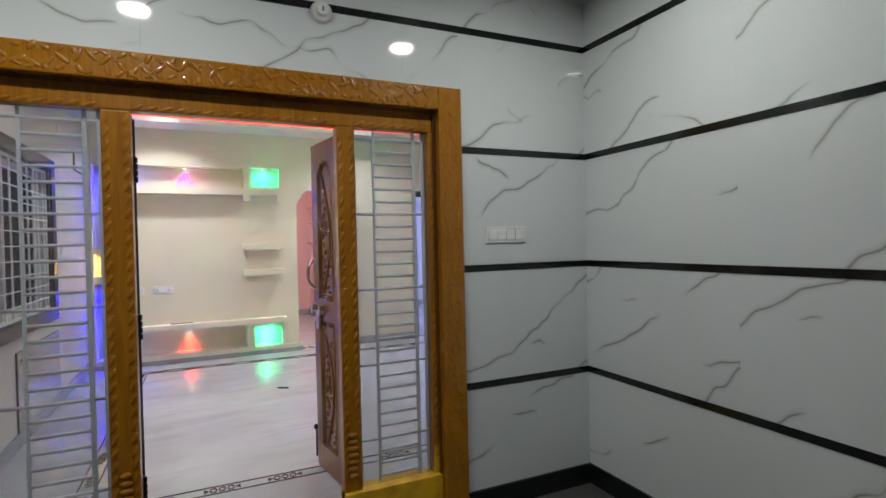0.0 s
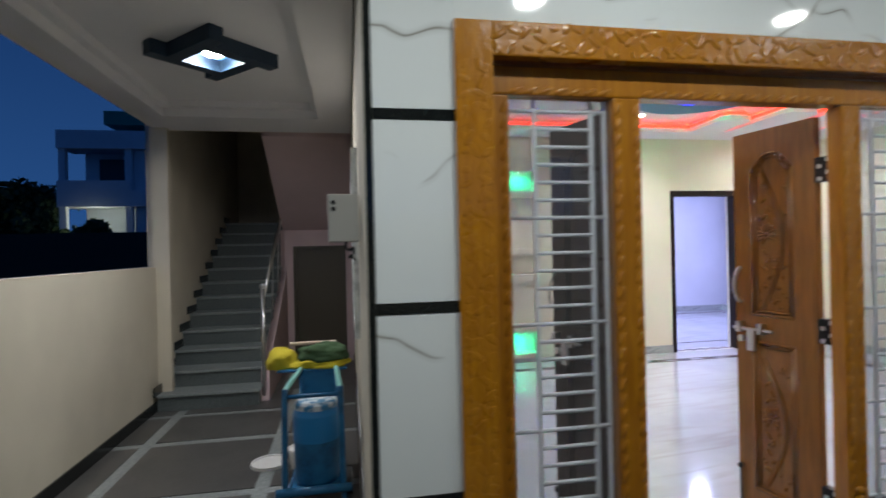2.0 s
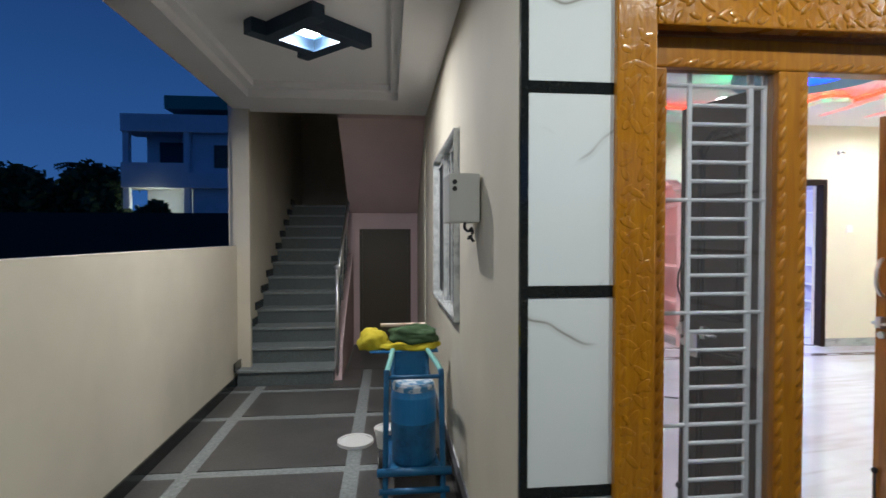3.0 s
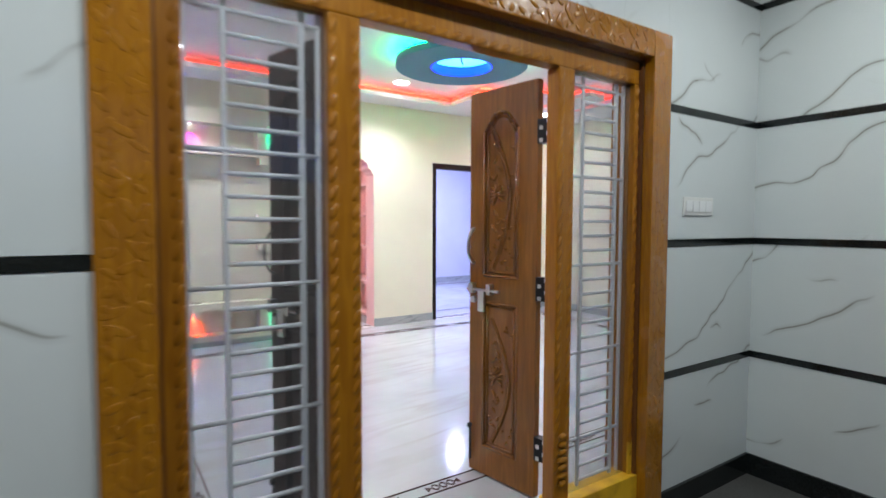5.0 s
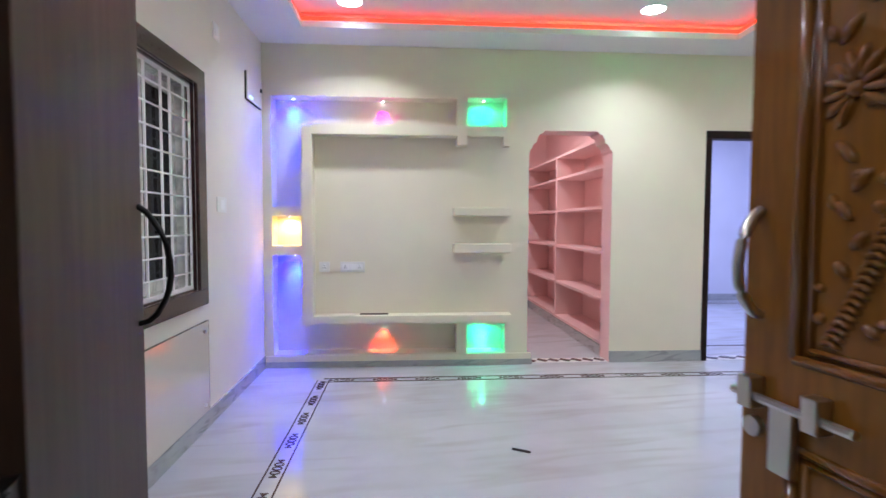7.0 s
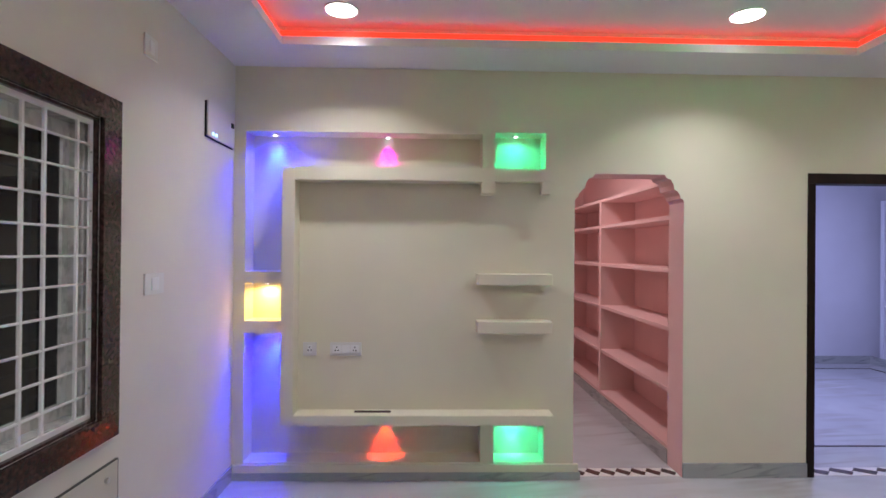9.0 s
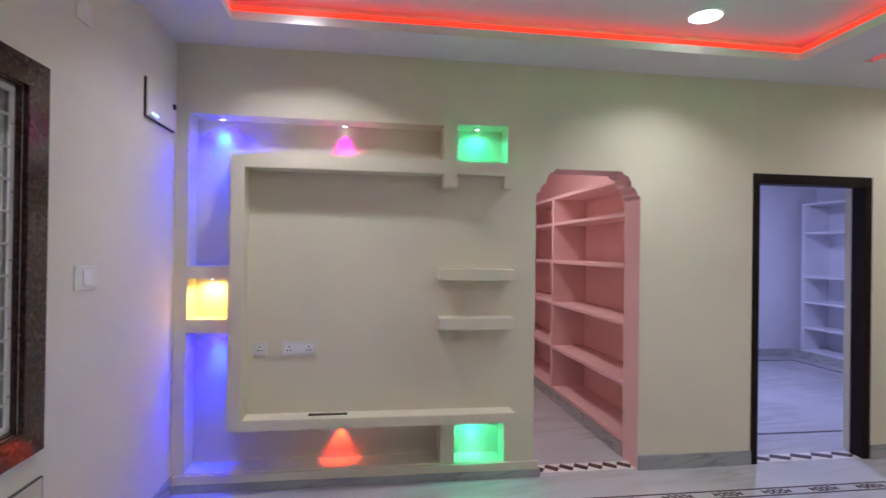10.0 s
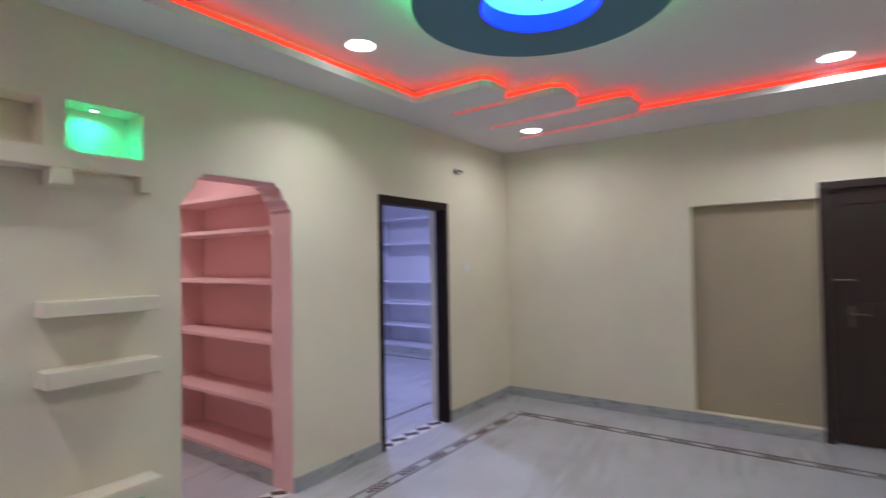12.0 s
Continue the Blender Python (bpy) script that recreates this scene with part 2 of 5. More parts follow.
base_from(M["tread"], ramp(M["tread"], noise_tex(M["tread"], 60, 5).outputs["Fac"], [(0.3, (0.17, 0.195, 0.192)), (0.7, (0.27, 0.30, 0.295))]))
M["white"] = mat("white_enamel", (0.88, 0.88, 0.88), 0.35)
M["brownleaf"] = wood("dark_brown_stained_wood", (0.035, 0.021, 0.015), (0.085, 0.052, 0.037), 1.0, 0.0, 0.45)
M["brownleaf"].node_tree.nodes["Principled BSDF"].inputs["Specular IOR Level"].default_value = 0.2
M["upvc"] = mat("wrapped_white_frame", (0.62, 0.63, 0.60), 0.2, coat=0.8)
base_from(M["upvc"], ramp(M["upvc"], noise_tex(M["upvc"], 14, 4, (1, 2, 1)).outputs["Fac"], [(0.38, (0.46, 0.47, 0.45)), (0.52, (0.66, 0.67, 0.64))]))
M["plastic"] = mat("white_plastic", (0.80, 0.79, 0.76), 0.3)
M["grey"] = mat("light_grey_sheet_metal", (0.50, 0.49, 0.45), 0.5)
M["steel"] = mat("brushed_steel", (0.62, 0.62, 0.60), 0.28, 1.0)
M["bronze"] = mat("dark_bronze", (0.16, 0.12, 0.09), 0.35, 1.0)
M["iron"] = mat("black_iron", (0.02, 0.02, 0.02), 0.4, 0.6)
M["rubber"] = mat("black_rubber", (0.015, 0.015, 0.015), 0.7)
M["yellow"] = mat("turmeric_yellow_paint", (0.75, 0.42, 0.01), 0.55)
base_from(M["yellow"], ramp(M["yellow"], noise_tex(M["yellow"], 9, 4).outputs["Fac"], [(0.3, (0.55, 0.28, 0.01)), (0.6, (0.80, 0.47, 0.015))]))
M["blue"] = mat("worn_blue_paint", (0.02, 0.20, 0.42), 0.45)
base_from(M["blue"], ramp(M["blue"], noise_tex(M["blue"], 7, 6, rough=0.7).outputs["Fac"], [(0.3, (0.008, 0.06, 0.14)), (0.55, (0.014, 0.14, 0.31)), (0.70, (0.018, 0.16, 0.34)), (0.76, (0.30, 0.36, 0.40))]))
M["bluecan"] = mat("light_blue_plastic", (0.015, 0.20, 0.48), 0.35)
M["mint"] = mat("pale_green_paint", (0.22, 0.50, 0.45), 0.5)
M["ycloth"] = plaster("yellow_cloth", (0.52, 0.42, 0.02), 0.9, 0.3)
M["gcloth"] = plaster("dark_green_cloth", (0.04, 0.08, 0.03), 0.9, 0.4)
M["night"] = plaster("house_white_wall", (0.62, 0.66, 0.72), 0.8)
M["soffit"] = plaster("pink_grey_soffit", (0.62, 0.47, 0.47), 0.8, 0.1)
M["greensheet"] = mat("green_roof_sheet", (0.02, 0.22, 0.17), 0.5)
M["foliage"] = mat("dark_foliage", (0.04, 0.07, 0.025), 0.7)
M["bark"] = mat("dark_bark", (0.06, 0.045, 0.03), 0.9)
M["earth"] = mat("bare_earth", (0.07, 0.06, 0.045), 0.95)
base_from(M["earth"], ramp(M["earth"], noise_tex(M["earth"], 0.8, 6).outputs["Fac"], [(0.3, (0.04, 0.04, 0.025)), (0.7, (0.10, 0.08, 0.06))]))
M["darkdoor"] = mat("dark_grey_door", (0.085, 0.070, 0.048), 0.5)
M["navy"] = mat("navy_blue_paint", (0.012, 0.03, 0.055), 0.5)
M["bulb"] = mat("bright_white_bulb", (0.9, 0.9, 0.9), 0.4, emit=(0.95, 0.97, 1.0), power=30)
M["lamp"] = mat("lit_white_diffuser", (0.9, 0.9, 0.9), 0.4, emit=(1, 0.97, 0.93), power=9)
# Emission here paints the bulb's light on the inside of the star frame.
M["frameglow"] = mat("blue_white_frame_glow", (0.6, 0.8, 0.9), 0.4, emit=(0.10, 0.42, 1.0), power=0.6)
M["redled"] = mat("red_light_strip", (0.35, 0.010, 0.008), 0.5, emit=(1, 0.030, 0.012), power=2.2)
M["greenled"] = mat("green_light_strip", (0.05, 0.5, 0.1), 0.5, emit=(0.01, 1, 0.28), power=15)
M["blueled"] = mat("blue_light_strip", (0.05, 0.1, 0.6), 0.5, emit=(0.002, 0.008, 1), power=2.2)
M["cyan"] = mat("lit_cyan_diffuser", (0.3, 0.7, 0.9), 0.5, emit=(0.10, 0.62, 1.0), power=1.6)
M["dot"] = mat("small_lit_lamp", (0.9, 0.9, 0.9), 0.4, emit=(0.85, 0.9, 1.0), power=12)
M["indicator"] = mat("blue_indicator", (0.1, 0.2, 0.9), 0.4, emit=(0.15, 0.35, 1.0), power=8)

glass = bpy.data.materials.new("clear_glass")
glass.use_nodes = True
gn, gl = glass.node_tree.nodes, glass.node_tree.links
gn.remove(gn["Principled BSDF"])
gtr, ggl, gmx, gdf, gmy = gn.new("ShaderNodeBsdfTransparent"), gn.new("ShaderNodeBsdfGlossy"), gn.new("ShaderNodeMixShader"), gn.new("ShaderNodeBsdfDiffuse"), gn.new("ShaderNodeMixShader")
gtr.inputs["Color"].default_value = (0.78, 0.80, 0.83, 1)
ggl.inputs["Roughness"].default_value = 0.02
gdf.inputs["Color"].default_value = (0.8, 0.8, 0.82, 1)
gmx.inputs[0].default_value, gmy.inputs[0].default_value = 0.06, 0.028
gl.new(gtr.outputs[0], gmx.inputs[1]); gl.new(ggl.outputs[0], gmx.inputs[2])
gl.new(gmx.outputs[0], gmy.inputs[1]); gl.new(gdf.outputs[0], gmy.inputs[2])
gl.new(gmy.outputs[0], gn["Material Output"].inputs["Surface"])
M["glass"] = glass
tinted = glass.copy()
tinted.name = "dark_tinted_glass"
for node in tinted.node_tree.nodes:
    if node.bl_idname == "ShaderNodeBsdfTransparent":
        node.inputs["Color"].default_value = (0.10, 0.11, 0.11, 1)
M["tinted"] = tinted


# ---- building blocks ----
def box(bm, x0, x1, y0, y1, z0, z1, bevel=0.0, m=None):
    vs = [bm.verts.new((x, y, z)) for x in (x0, x1) for y in (y0, y1) for z in (z0, z1)]
    if m is not None:
        for v in vs:
            v.co = m @ v.co
    fs = [bm.faces.new([vs[i] for i in q]) for q in ((0, 1, 3, 2), (4, 6, 7, 5), (0, 4, 5, 1), (2, 3, 7, 6), (0, 2, 6, 4), (1, 5, 7, 3))]
    if bevel:
        bmesh.ops.bevel(bm, geom=list({e for f in fs for e in f.edges}), offset=bevel, segments=2, affect="EDGES", profile=0.6)


def disc(bm, r, z0, z1, m=None, n=32, r2=None):
    """A closed round bar from z0 to z1, r at the bottom and r2 at the top."""
    r2 = r if r2 is None else r2
    a = [bm.verts.new((r * math.cos(k * math.tau / n), r * math.sin(k * math.tau / n), z0)) for k in range(n)]
    b = [bm.verts.new((r2 * math.cos(k * math.tau / n), r2 * math.sin(k * math.tau / n), z1)) for k in range(n)]
    bm.faces.new(a[::-1])
    bm.faces.new(b)
    for k in range(n):
        bm.faces.new((a[k], a[(k + 1) % n], b[(k + 1) % n], b[k]))
    if m is not None:
        for v in a + b:
            v.co = m @ v.co


def ring(bm, ri, ro, z0, z1, m=None, n=64):
    rows = [[bm.verts.new((r * math.cos(k * math.tau / n), r * math.sin(k * math.tau / n), z)) for k in range(n)] for r, z in ((ri, z0), (ro, z0), (ro, z1), (ri, z1))]
    for j in range(4):
        for k in range(n):
            bm.faces.new((rows[j][k], rows[j][(k + 1) % n], rows[(j + 1) % 4][(k + 1) % n], rows[(j + 1) % 4][k]))
    if m is not None:
        for v in (v for r in rows for v in r):
            v.co = m @ v.co


def prism(bm, pts, put, d0, d1):
    """A plate with the outline pts (u, v) between depths d0 and d1."""
    a, b = [bm.verts.new(put(u, v, d0)) for u, v in pts], [bm.verts.new(put(u, v, d1)) for u, v in pts]
    bm.faces.new(a)
    bm.faces.new(b[::-1])
    for k in range(len(pts)):
        j = (k + 1) % len(pts)
        bm.faces.new((a[j], a[k], b[k], b[j]))


def tube(bm, pts, r, n=8):
    """A round bar along pts."""
    rows = []
    pts = [Vector(p) for p in pts]
    for k, p in enumerate(pts):
        d = (pts[min(k + 1, len(pts) - 1)] - pts[max(k - 1, 0)]).normalized()
        s = d.cross(Vector((0, 0, 1)) if abs(d.z) < 0.9 else Vector((1, 0, 0))).normalized()
        u = s.cross(d)
        rows.append([bm.verts.new(p + r * (math.cos(q * math.tau / n) * s + math.sin(q * math.tau / n) * u)) for q in range(n)])
    for a, b in zip(rows, rows[1:]):
        for q in range(n):
            bm.faces.new((a[q], a[(q + 1) % n], b[(q + 1) % n], b[q]))
    bm.faces.new(rows[0][::-1])
    bm.faces.new(rows[-1])


def smooth_path(pts, rounds=2):
    pts = [Vector(p) for p in pts]
    for _ in range(rounds):
        cut = [pts[0]]
        for p, q in zip(pts, pts[1:]):
            cut += [p * 0.75 + q * 0.25, p * 0.25 + q * 0.75]
        pts = cut + [pts[-1]]
    return pts


def blob(bm, m, seg=8, rings=5, half=False):
    """An ellipsoid, or its outer half, under the matrix m."""
    top = bm.verts.new(m @ Vector((0, 0, 1)))
    rows, last = [], (math.pi / 2 if half else math.pi)
    for i in range(1, rings):
        a = last * i / (rings - 1 if half else rings)
        rows.append([bm.verts.new(m @ Vector((math.sin(a) * math.cos(q * math.tau / seg), math.sin(a) * math.sin(q * math.tau / seg), math.cos(a)))) for q in range(seg)])
    for q in range(seg):
        bm.faces.new((top, rows[0][q], rows[0][(q + 1) % seg]))
    for a, b in zip(rows, rows[1:]):
        for q in range(seg):
            bm.faces.new((a[q], b[q], b[(q + 1) % seg], a[(q + 1) % seg]))
    if half:
        bm.faces.new(rows[-1][::-1])
    else:
        end = bm.verts.new(m @ Vector((0, 0, -1)))
        for q in range(seg):
            bm.faces.new((end, rows[-1][(q + 1) % seg], rows[-1][q]))


def relief(bm, us, vs, depth, thick, put):
    """A wall with steps: depth(u, v) gives each cell's recess, None for a hole; put(u, v, d) places it."""
    us, vs = sorted(set(us)), sorted(set(vs))
    D = {(i, j): depth((us[i] + us[i + 1]) / 2, (vs[j] + vs[j + 1]) / 2) for i in range(len(us) - 1) for j in range(len(vs) - 1)}
    made = {}

    def vert(u, v, d):
        key = (round(u, 4), round(v, 4), round(d, 4))
        if key not in made:
            made[key] = bm.verts.new(put(u, v, d))
        return made[key]

    def quad(*ps):
        try:
            bm.faces.new([vert(*p) for p in ps])
        except ValueError:
            pass
    for (i, j), d in D.items():
        u0, u1, v0, v1 = us[i], us[i + 1], vs[j], vs[j + 1]
        if d is not None:
            quad((u0, v0, d), (u1, v0, d), (u1, v1, d), (u0, v1, d))
            quad((u0, v1, thick), (u1, v1, thick), (u1, v0, thick), (u0, v0, thick))
        h = thick if d is None else d
        for nb, a, b in (((i - 1, j), (u0, v0), (u0, v1)), ((i + 1, j), (u1, v1), (u1, v0)), ((i, j - 1), (u1, v0), (u0, v0)), ((i, j + 1), (u0, v1), (u1, v1))):
            k = thick if nb not in D else (thick if D[nb] is None else D[nb])
            if h < k:
                quad((*a, h), (*a, k), (*b, k), (*b, h))
    bmesh.ops.recalc_face_normals(bm, faces=bm.faces)


def world_place(ob):
    p = Vector((0, 0, 0))
    while ob is not None:
        p += ob.location
        ob = ob.parent
    return p


def part(name, bm, material, parent=None, label="", smooth=False, local=False):
    """One mesh object from a bmesh in world metres (local: in its parent's)."""
    me = bpy.data.meshes.new(name)
    bmesh.ops.recalc_face_normals(bm, faces=bm.faces)
    bm.to_mesh(me)
    bm.free()
    me.materials.append(material)
    if smooth:
        me.polygons.foreach_set("use_smooth", [True] * len(me.polygons))
    ob = new(name, me)
    if parent is not None:
        if not local:
            me.transform(Matrix.Translation(-world_place(parent)))
        ob.parent = parent
    return tagged(ob, label)


def thing(name, at, label, category, group="", turn=0.0):
    e = new(name)
    e.location, e.rotation_euler.z = at, radians(turn)
    e.empty_display_size = 0.1
    return tagged(e, label, category, group)


def boxes(*rows, bevel=0.0):
    bm = bmesh.new()
    for r in rows:
        box(bm, *r, bevel=bevel)
    return bm


def struct(name, bm, material, label, category=""):
    return tagged(part(name, bm, material), label, category, kind="structure")


# ---- the large structure ----
OUT, FACE, INN, TV, BACK = -0.17, 2.92, 3.14, 7.24, 7.46      # porch floor; front wall outside and inside; niche wall front and back
LEFT, RIGHT, LOW, HIGH = -0.96, 5.12, 2.757, 2.885             # room's side walls, lower and upper ceiling
ground = struct("ground", boxes((-400, 400, -300, 500, -0.9, -0.5)), M["earth"], "dark bare earth around the house at dusk", "ground")
porch_floor = struct("floor_porch", boxes((-3.1, 2.6, -3.0, 3.0, -0.4, OUT - 0.006), (-3.1, -1.1, 3.0, 11.0, -0.4, OUT - 0.006)), M["strip"], "grey granite bed of the porch and side passage", "floor")
room_floor = struct("floor_room", boxes((-1.1, 5.3, 2.98, 7.46, -0.3, 0.0)), M["floor"], "polished white marble floor with grey veins", "floor")
struct("floor_store", boxes((0.0, 2.5, 7.46, 10.9, -0.3, 0.0)), M["floor"], "polished marble floor of the pink store room", "floor")
struct("floor_bedroom", boxes((2.5, 7.0, 7.46, 11.0, -0.3, 0.0)), M["floor"], "polished marble floor of the bedroom", "floor")

# niche wall
NICHES = [(-0.885, -0.645, 1.385, 2.325), (-0.645, 0.70, 2.09, 2.325), (0.787, 1.13, 2.095, 2.338), (-0.885, -0.645, 1.055, 1.308),
          (-0.885, -0.645, 0.109, 0.973), (-0.645, 0.70, 0.109, 0.36), (0.79, 1.13, 0.105, 0.364)]
ARCH, DOORWAY = (1.33, 2.085, 0.0, 2.068), (2.945, 3.925, 0.0, 2.09)


def inside(u, v, r):
    return r[0] < u < r[1] and r[2] < v < r[3]


def tv_depth(u, v):
    if inside(u, v, ARCH) or inside(u, v, DOORWAY):
        return None
    return 0.17 if any(inside(u, v, r) for r in NICHES) else 0.0


bm = bmesh.new()
relief(bm, [LEFT - 0.14, RIGHT + 0.18] + [u for r in NICHES + [ARCH, DOORWAY] for u in r[:2]], [0, 3.0] + [v for r in NICHES + [ARCH, DOORWAY] for v in r[2:]], tv_depth, 0.22, lambda u, v, d: (u, TV + d, v))
wall_niche = struct("wall_niche", bm, M["cream"], "cream painted wall with lit display niches and a television recess", "wall")
struct("trim_plinth", boxes((LEFT + 0.012, 1.36, TV - 0.022, TV, 0.05, 0.10)), M["cream"], "low cream plaster plinth under the niches", "trim")
# ornamental corners of the arched opening
for side in (0, 1):
    pts = [(1.33, 2.068), (1.47, 2.068), (1.455, 2.045), (1.425, 2.035), (1.405, 2.0), (1.40, 1.965), (1.378, 1.955), (1.36, 1.93), (1.355, 1.905), (1.34, 1.90), (1.33, 1.88)]
    if side:
        pts = [(1.33 + 2.085 - u, v) for u, v in pts]
    bm = bmesh.new()
    prism(bm, pts, lambda u, v, d: (u, TV + d, v), 0.0, 0.219)
    corner = tagged(part("arch_corner", bm, M["pink"], wall_niche), "scalloped plaster corner of the arched opening")
    corner.data.materials.append(M["cream"])
    for f in corner.data.polygons:
        f.material_index = 1 if f.normal.y < -0.9 else 0
# pink lining of the arch
struct("trim_arch", boxes((1.33, 1.333, TV + 0.004, BACK, 0, 1.88), (2.082, 2.085, TV + 0.004, BACK, 0, 1.88), (1.47, 1.945, TV + 0.004, BACK, 2.065, 2.068)), M["pink"], "pink painted lining of the arched opening", "trim")

# side and front walls
WIN = (4.355, 5.82, 0.855, 2.045)
bm = bmesh.new()
relief(bm, [INN, BACK + 3.4, WIN[0], WIN[1]], [-0.3, 3.0, WIN[2], WIN[3]], lambda u, v: None if inside(u, v, WIN) else 0.0, 0.07, lambda u, v, d: (LEFT - d, u, v))
wall_west = struct("wall_west", bm, M["lwall"], "pale cream painted wall with a grilled window", "wall")
bm = bmesh.new()
relief(bm, [FACE + 0.02, BACK + 3.4, WIN[0], WIN[1]], [-0.3, 3.0, WIN[2], WIN[3]], lambda u, v: None if inside(u, v, WIN) else 0.0, 0.07, lambda u, v, d: (-1.09 + d, u, v))
struct("wall_passage", bm, M["outer"], "cream exterior wall along the side passage", "wall")
PANEL, RDOOR = (4.34, 5.31, 0.101, 2.01), (3.40, 4.335, 0.0, 2.14)
bm = bmesh.new()
relief(bm, [INN - 0.2, TV, *PANEL[:2], *RDOOR[:2]], [0, 3.0, *PANEL[2:], *RDOOR[2:]], lambda u, v: 0.0 if not (inside(u, v, PANEL) or inside(u, v, RDOOR)) else 0.10, 0.18, lambda u, v, d: (RIGHT + d, u, v))
struct("wall_east", bm, M["cream"], "cream painted wall with a shallow beige recess", "wall")
struct("panel_recess", boxes((RIGHT + 0.09, RIGHT + 0.098, PANEL[0] + 0.002, PANEL[1] - 0.002, PANEL[2] + 0.002, PANEL[3] - 0.002)), M["panel"], "beige painted back of the shallow wall recess", "wall panel")
SET = (-0.775, 1.54, -0.17, 2.195)
bm = bmesh.new()
relief(bm, [-1.086, 2.42, SET[0] + 0.01, SET[1] - 0.01], [-0.3, 3.0, SET[3] - 0.01], lambda u, v: None if inside(u, v, SET) else 0.0, 0.20, lambda u, v, d: (u, FACE + 0.012 + d, v))
wall_front = struct("wall_front", bm, M["cream"], "front wall clad in white marble-print tiles and black strips", "wall")
struct("wall_front_inner", boxes((2.42, RIGHT + 0.18, 2.94, INN, -0.3, 3.0)), M["cream"], "cream painted front wall of the room", "wall")
wall_porch = struct("wall_porch", boxes((2.422, 2.62, -3.0, 2.935, -0.4, 3.0)), M["cream"], "porch side wall clad in white marble-print tiles", "wall")

# ceilings
TRAY = [(-0.547, 6.85), (2.96, 6.85), (2.93, 6.25), (3.0, 6.19), (3.20, 6.19), (3.32, 6.26), (3.355, 6.79), (3.425, 6.79), (3.40, 5.92), (3.46, 5.84), (3.74, 5.84), (3.84, 5.92), (3.935, 6.80), (4.005, 6.80), (3.94, 5.58), (3.98, 5.50), (4.22, 5.50), (4.31, 5.58), (4.50, 6.76), (4.56, 6.76), (4.43, 5.50), (4.42, 3.55), (-0.547, 3.55)]


def plate_with_hole(bm, outer, hole, z0, z1):
    """A slab with one opening, and the opening's edge."""
    for z in (z0, z1):
        es = []
        for loop in (outer, hole):
            vs = [bm.verts.new((x, y, z)) for x, y in loop]
            es += [bm.edges.new((vs[k], vs[(k + 1) % len(vs)])) for k in range(len(vs))]
        bmesh.ops.triangle_fill(bm, edges=es, use_beauty=True)
    for loop in (outer, hole):
        for k in range(len(loop)):
            a, b = loop[k], loop[(k + 1) % len(loop)]
            bm.faces.new([bm.verts.new(p) for p in ((*a, z0), (*b, z0), (*b, z1), (*a, z1))])
    bmesh.ops.remove_doubles(bm, verts=bm.verts, dist=0.0005)


bm = bmesh.new()
plate_with_hole(bm, [(LEFT, TV), (RIGHT, TV), (RIGHT, INN), (LEFT, INN)], TRAY, LOW, LOW + 0.05)
struct("ceiling_border", bm, M["ceil"], "white plaster ceiling border with stepped fingers round the tray", "ceiling")
struct("ceiling_room", boxes((LEFT - 0.14, RIGHT + 0.18, INN - 0.2, BACK, HIGH, 3.1)), M["ceil"], "white plaster ceiling above the lit tray", "ceiling")
struct("ceiling_store", boxes((0.0, 2.5, 7.47, 10.9, 2.9, 3.1)), M["pink"], "pink ceiling of the store room", "ceiling")
struct("ceiling_bedroom", boxes((2.5, 7.0, 7.47, 11.0, 2.9, 3.1)), M["lilac"], "white ceiling of the bedroom", "ceiling")
struct("ceiling_porch", boxes((-3.1, 2.42, -3.0, 2.93, 2.82, 3.2)), M["ceil"], "white porch ceiling with round downlights", "ceiling")
bm = bmesh.new()
plate_with_hole(bm, [(-3.12, 2.93), (-1.1, 2.93), (-1.1, 7.05), (-3.12, 7.05)], [(-2.85, 3.4), (-1.42, 3.4), (-1.42, 6.45), (-2.85, 6.45)], 2.72, 2.80)
plate_with_hole(bm, [(-2.95, 3.3), (-1.32, 3.3), (-1.32, 6.95), (-2.95, 6.95)], [(-2.78, 3.47), (-1.49, 3.47), (-1.49, 6.38), (-2.78, 6.38)], 2.801, 2.86)
struct("ceiling_passage_border", bm, M["ceil"], "stepped white plaster border of the passage ceiling", "ceiling")
struct("ceiling_passage", boxes((-3.12, -1.1, 2.93, 7.05, 2.861, 3.2)), M["ceil"], "white passage ceiling", "ceiling")

# walls of the rooms behind
for side, r in (("west", (0.0, 0.15, 7.47, 10.9, 0, 2.9)), ("north", (0.15, 2.5, 10.75, 10.9, 0, 2.9)), ("east", (2.44, 2.5, 7.47, 10.75, 0, 2.9))):
    struct("wall_store_" + side, boxes(r), M["pink"], "pink painted wall of the store room", "wall")
for side, r in (("west", (2.5, 2.6, 7.47, 11.0, 0, 2.9)), ("north", (2.6, 7.0, 10.87, 11.0, 0, 2.9)), ("east", (6.95, 7.0, 7.47, 10.87, 0, 2.9))):
    struct("wall_bedroom_" + side, boxes(r), M["lilac"], "pale bluish painted bedroom wall", "wall")

# boundary, stair hall
struct("wall_boundary", boxes((-3.25, -3.1, -3.0, 7.0, -0.5, 1.285)), M["outer"], "cream boundary wall beside the passage", "wall")
struct("wall_gate", boxes((-3.25, 2.62, -3.15, -3.0, -0.5, 1.9)), M["outer"], "cream boundary wall at the front of the porch", "wall")
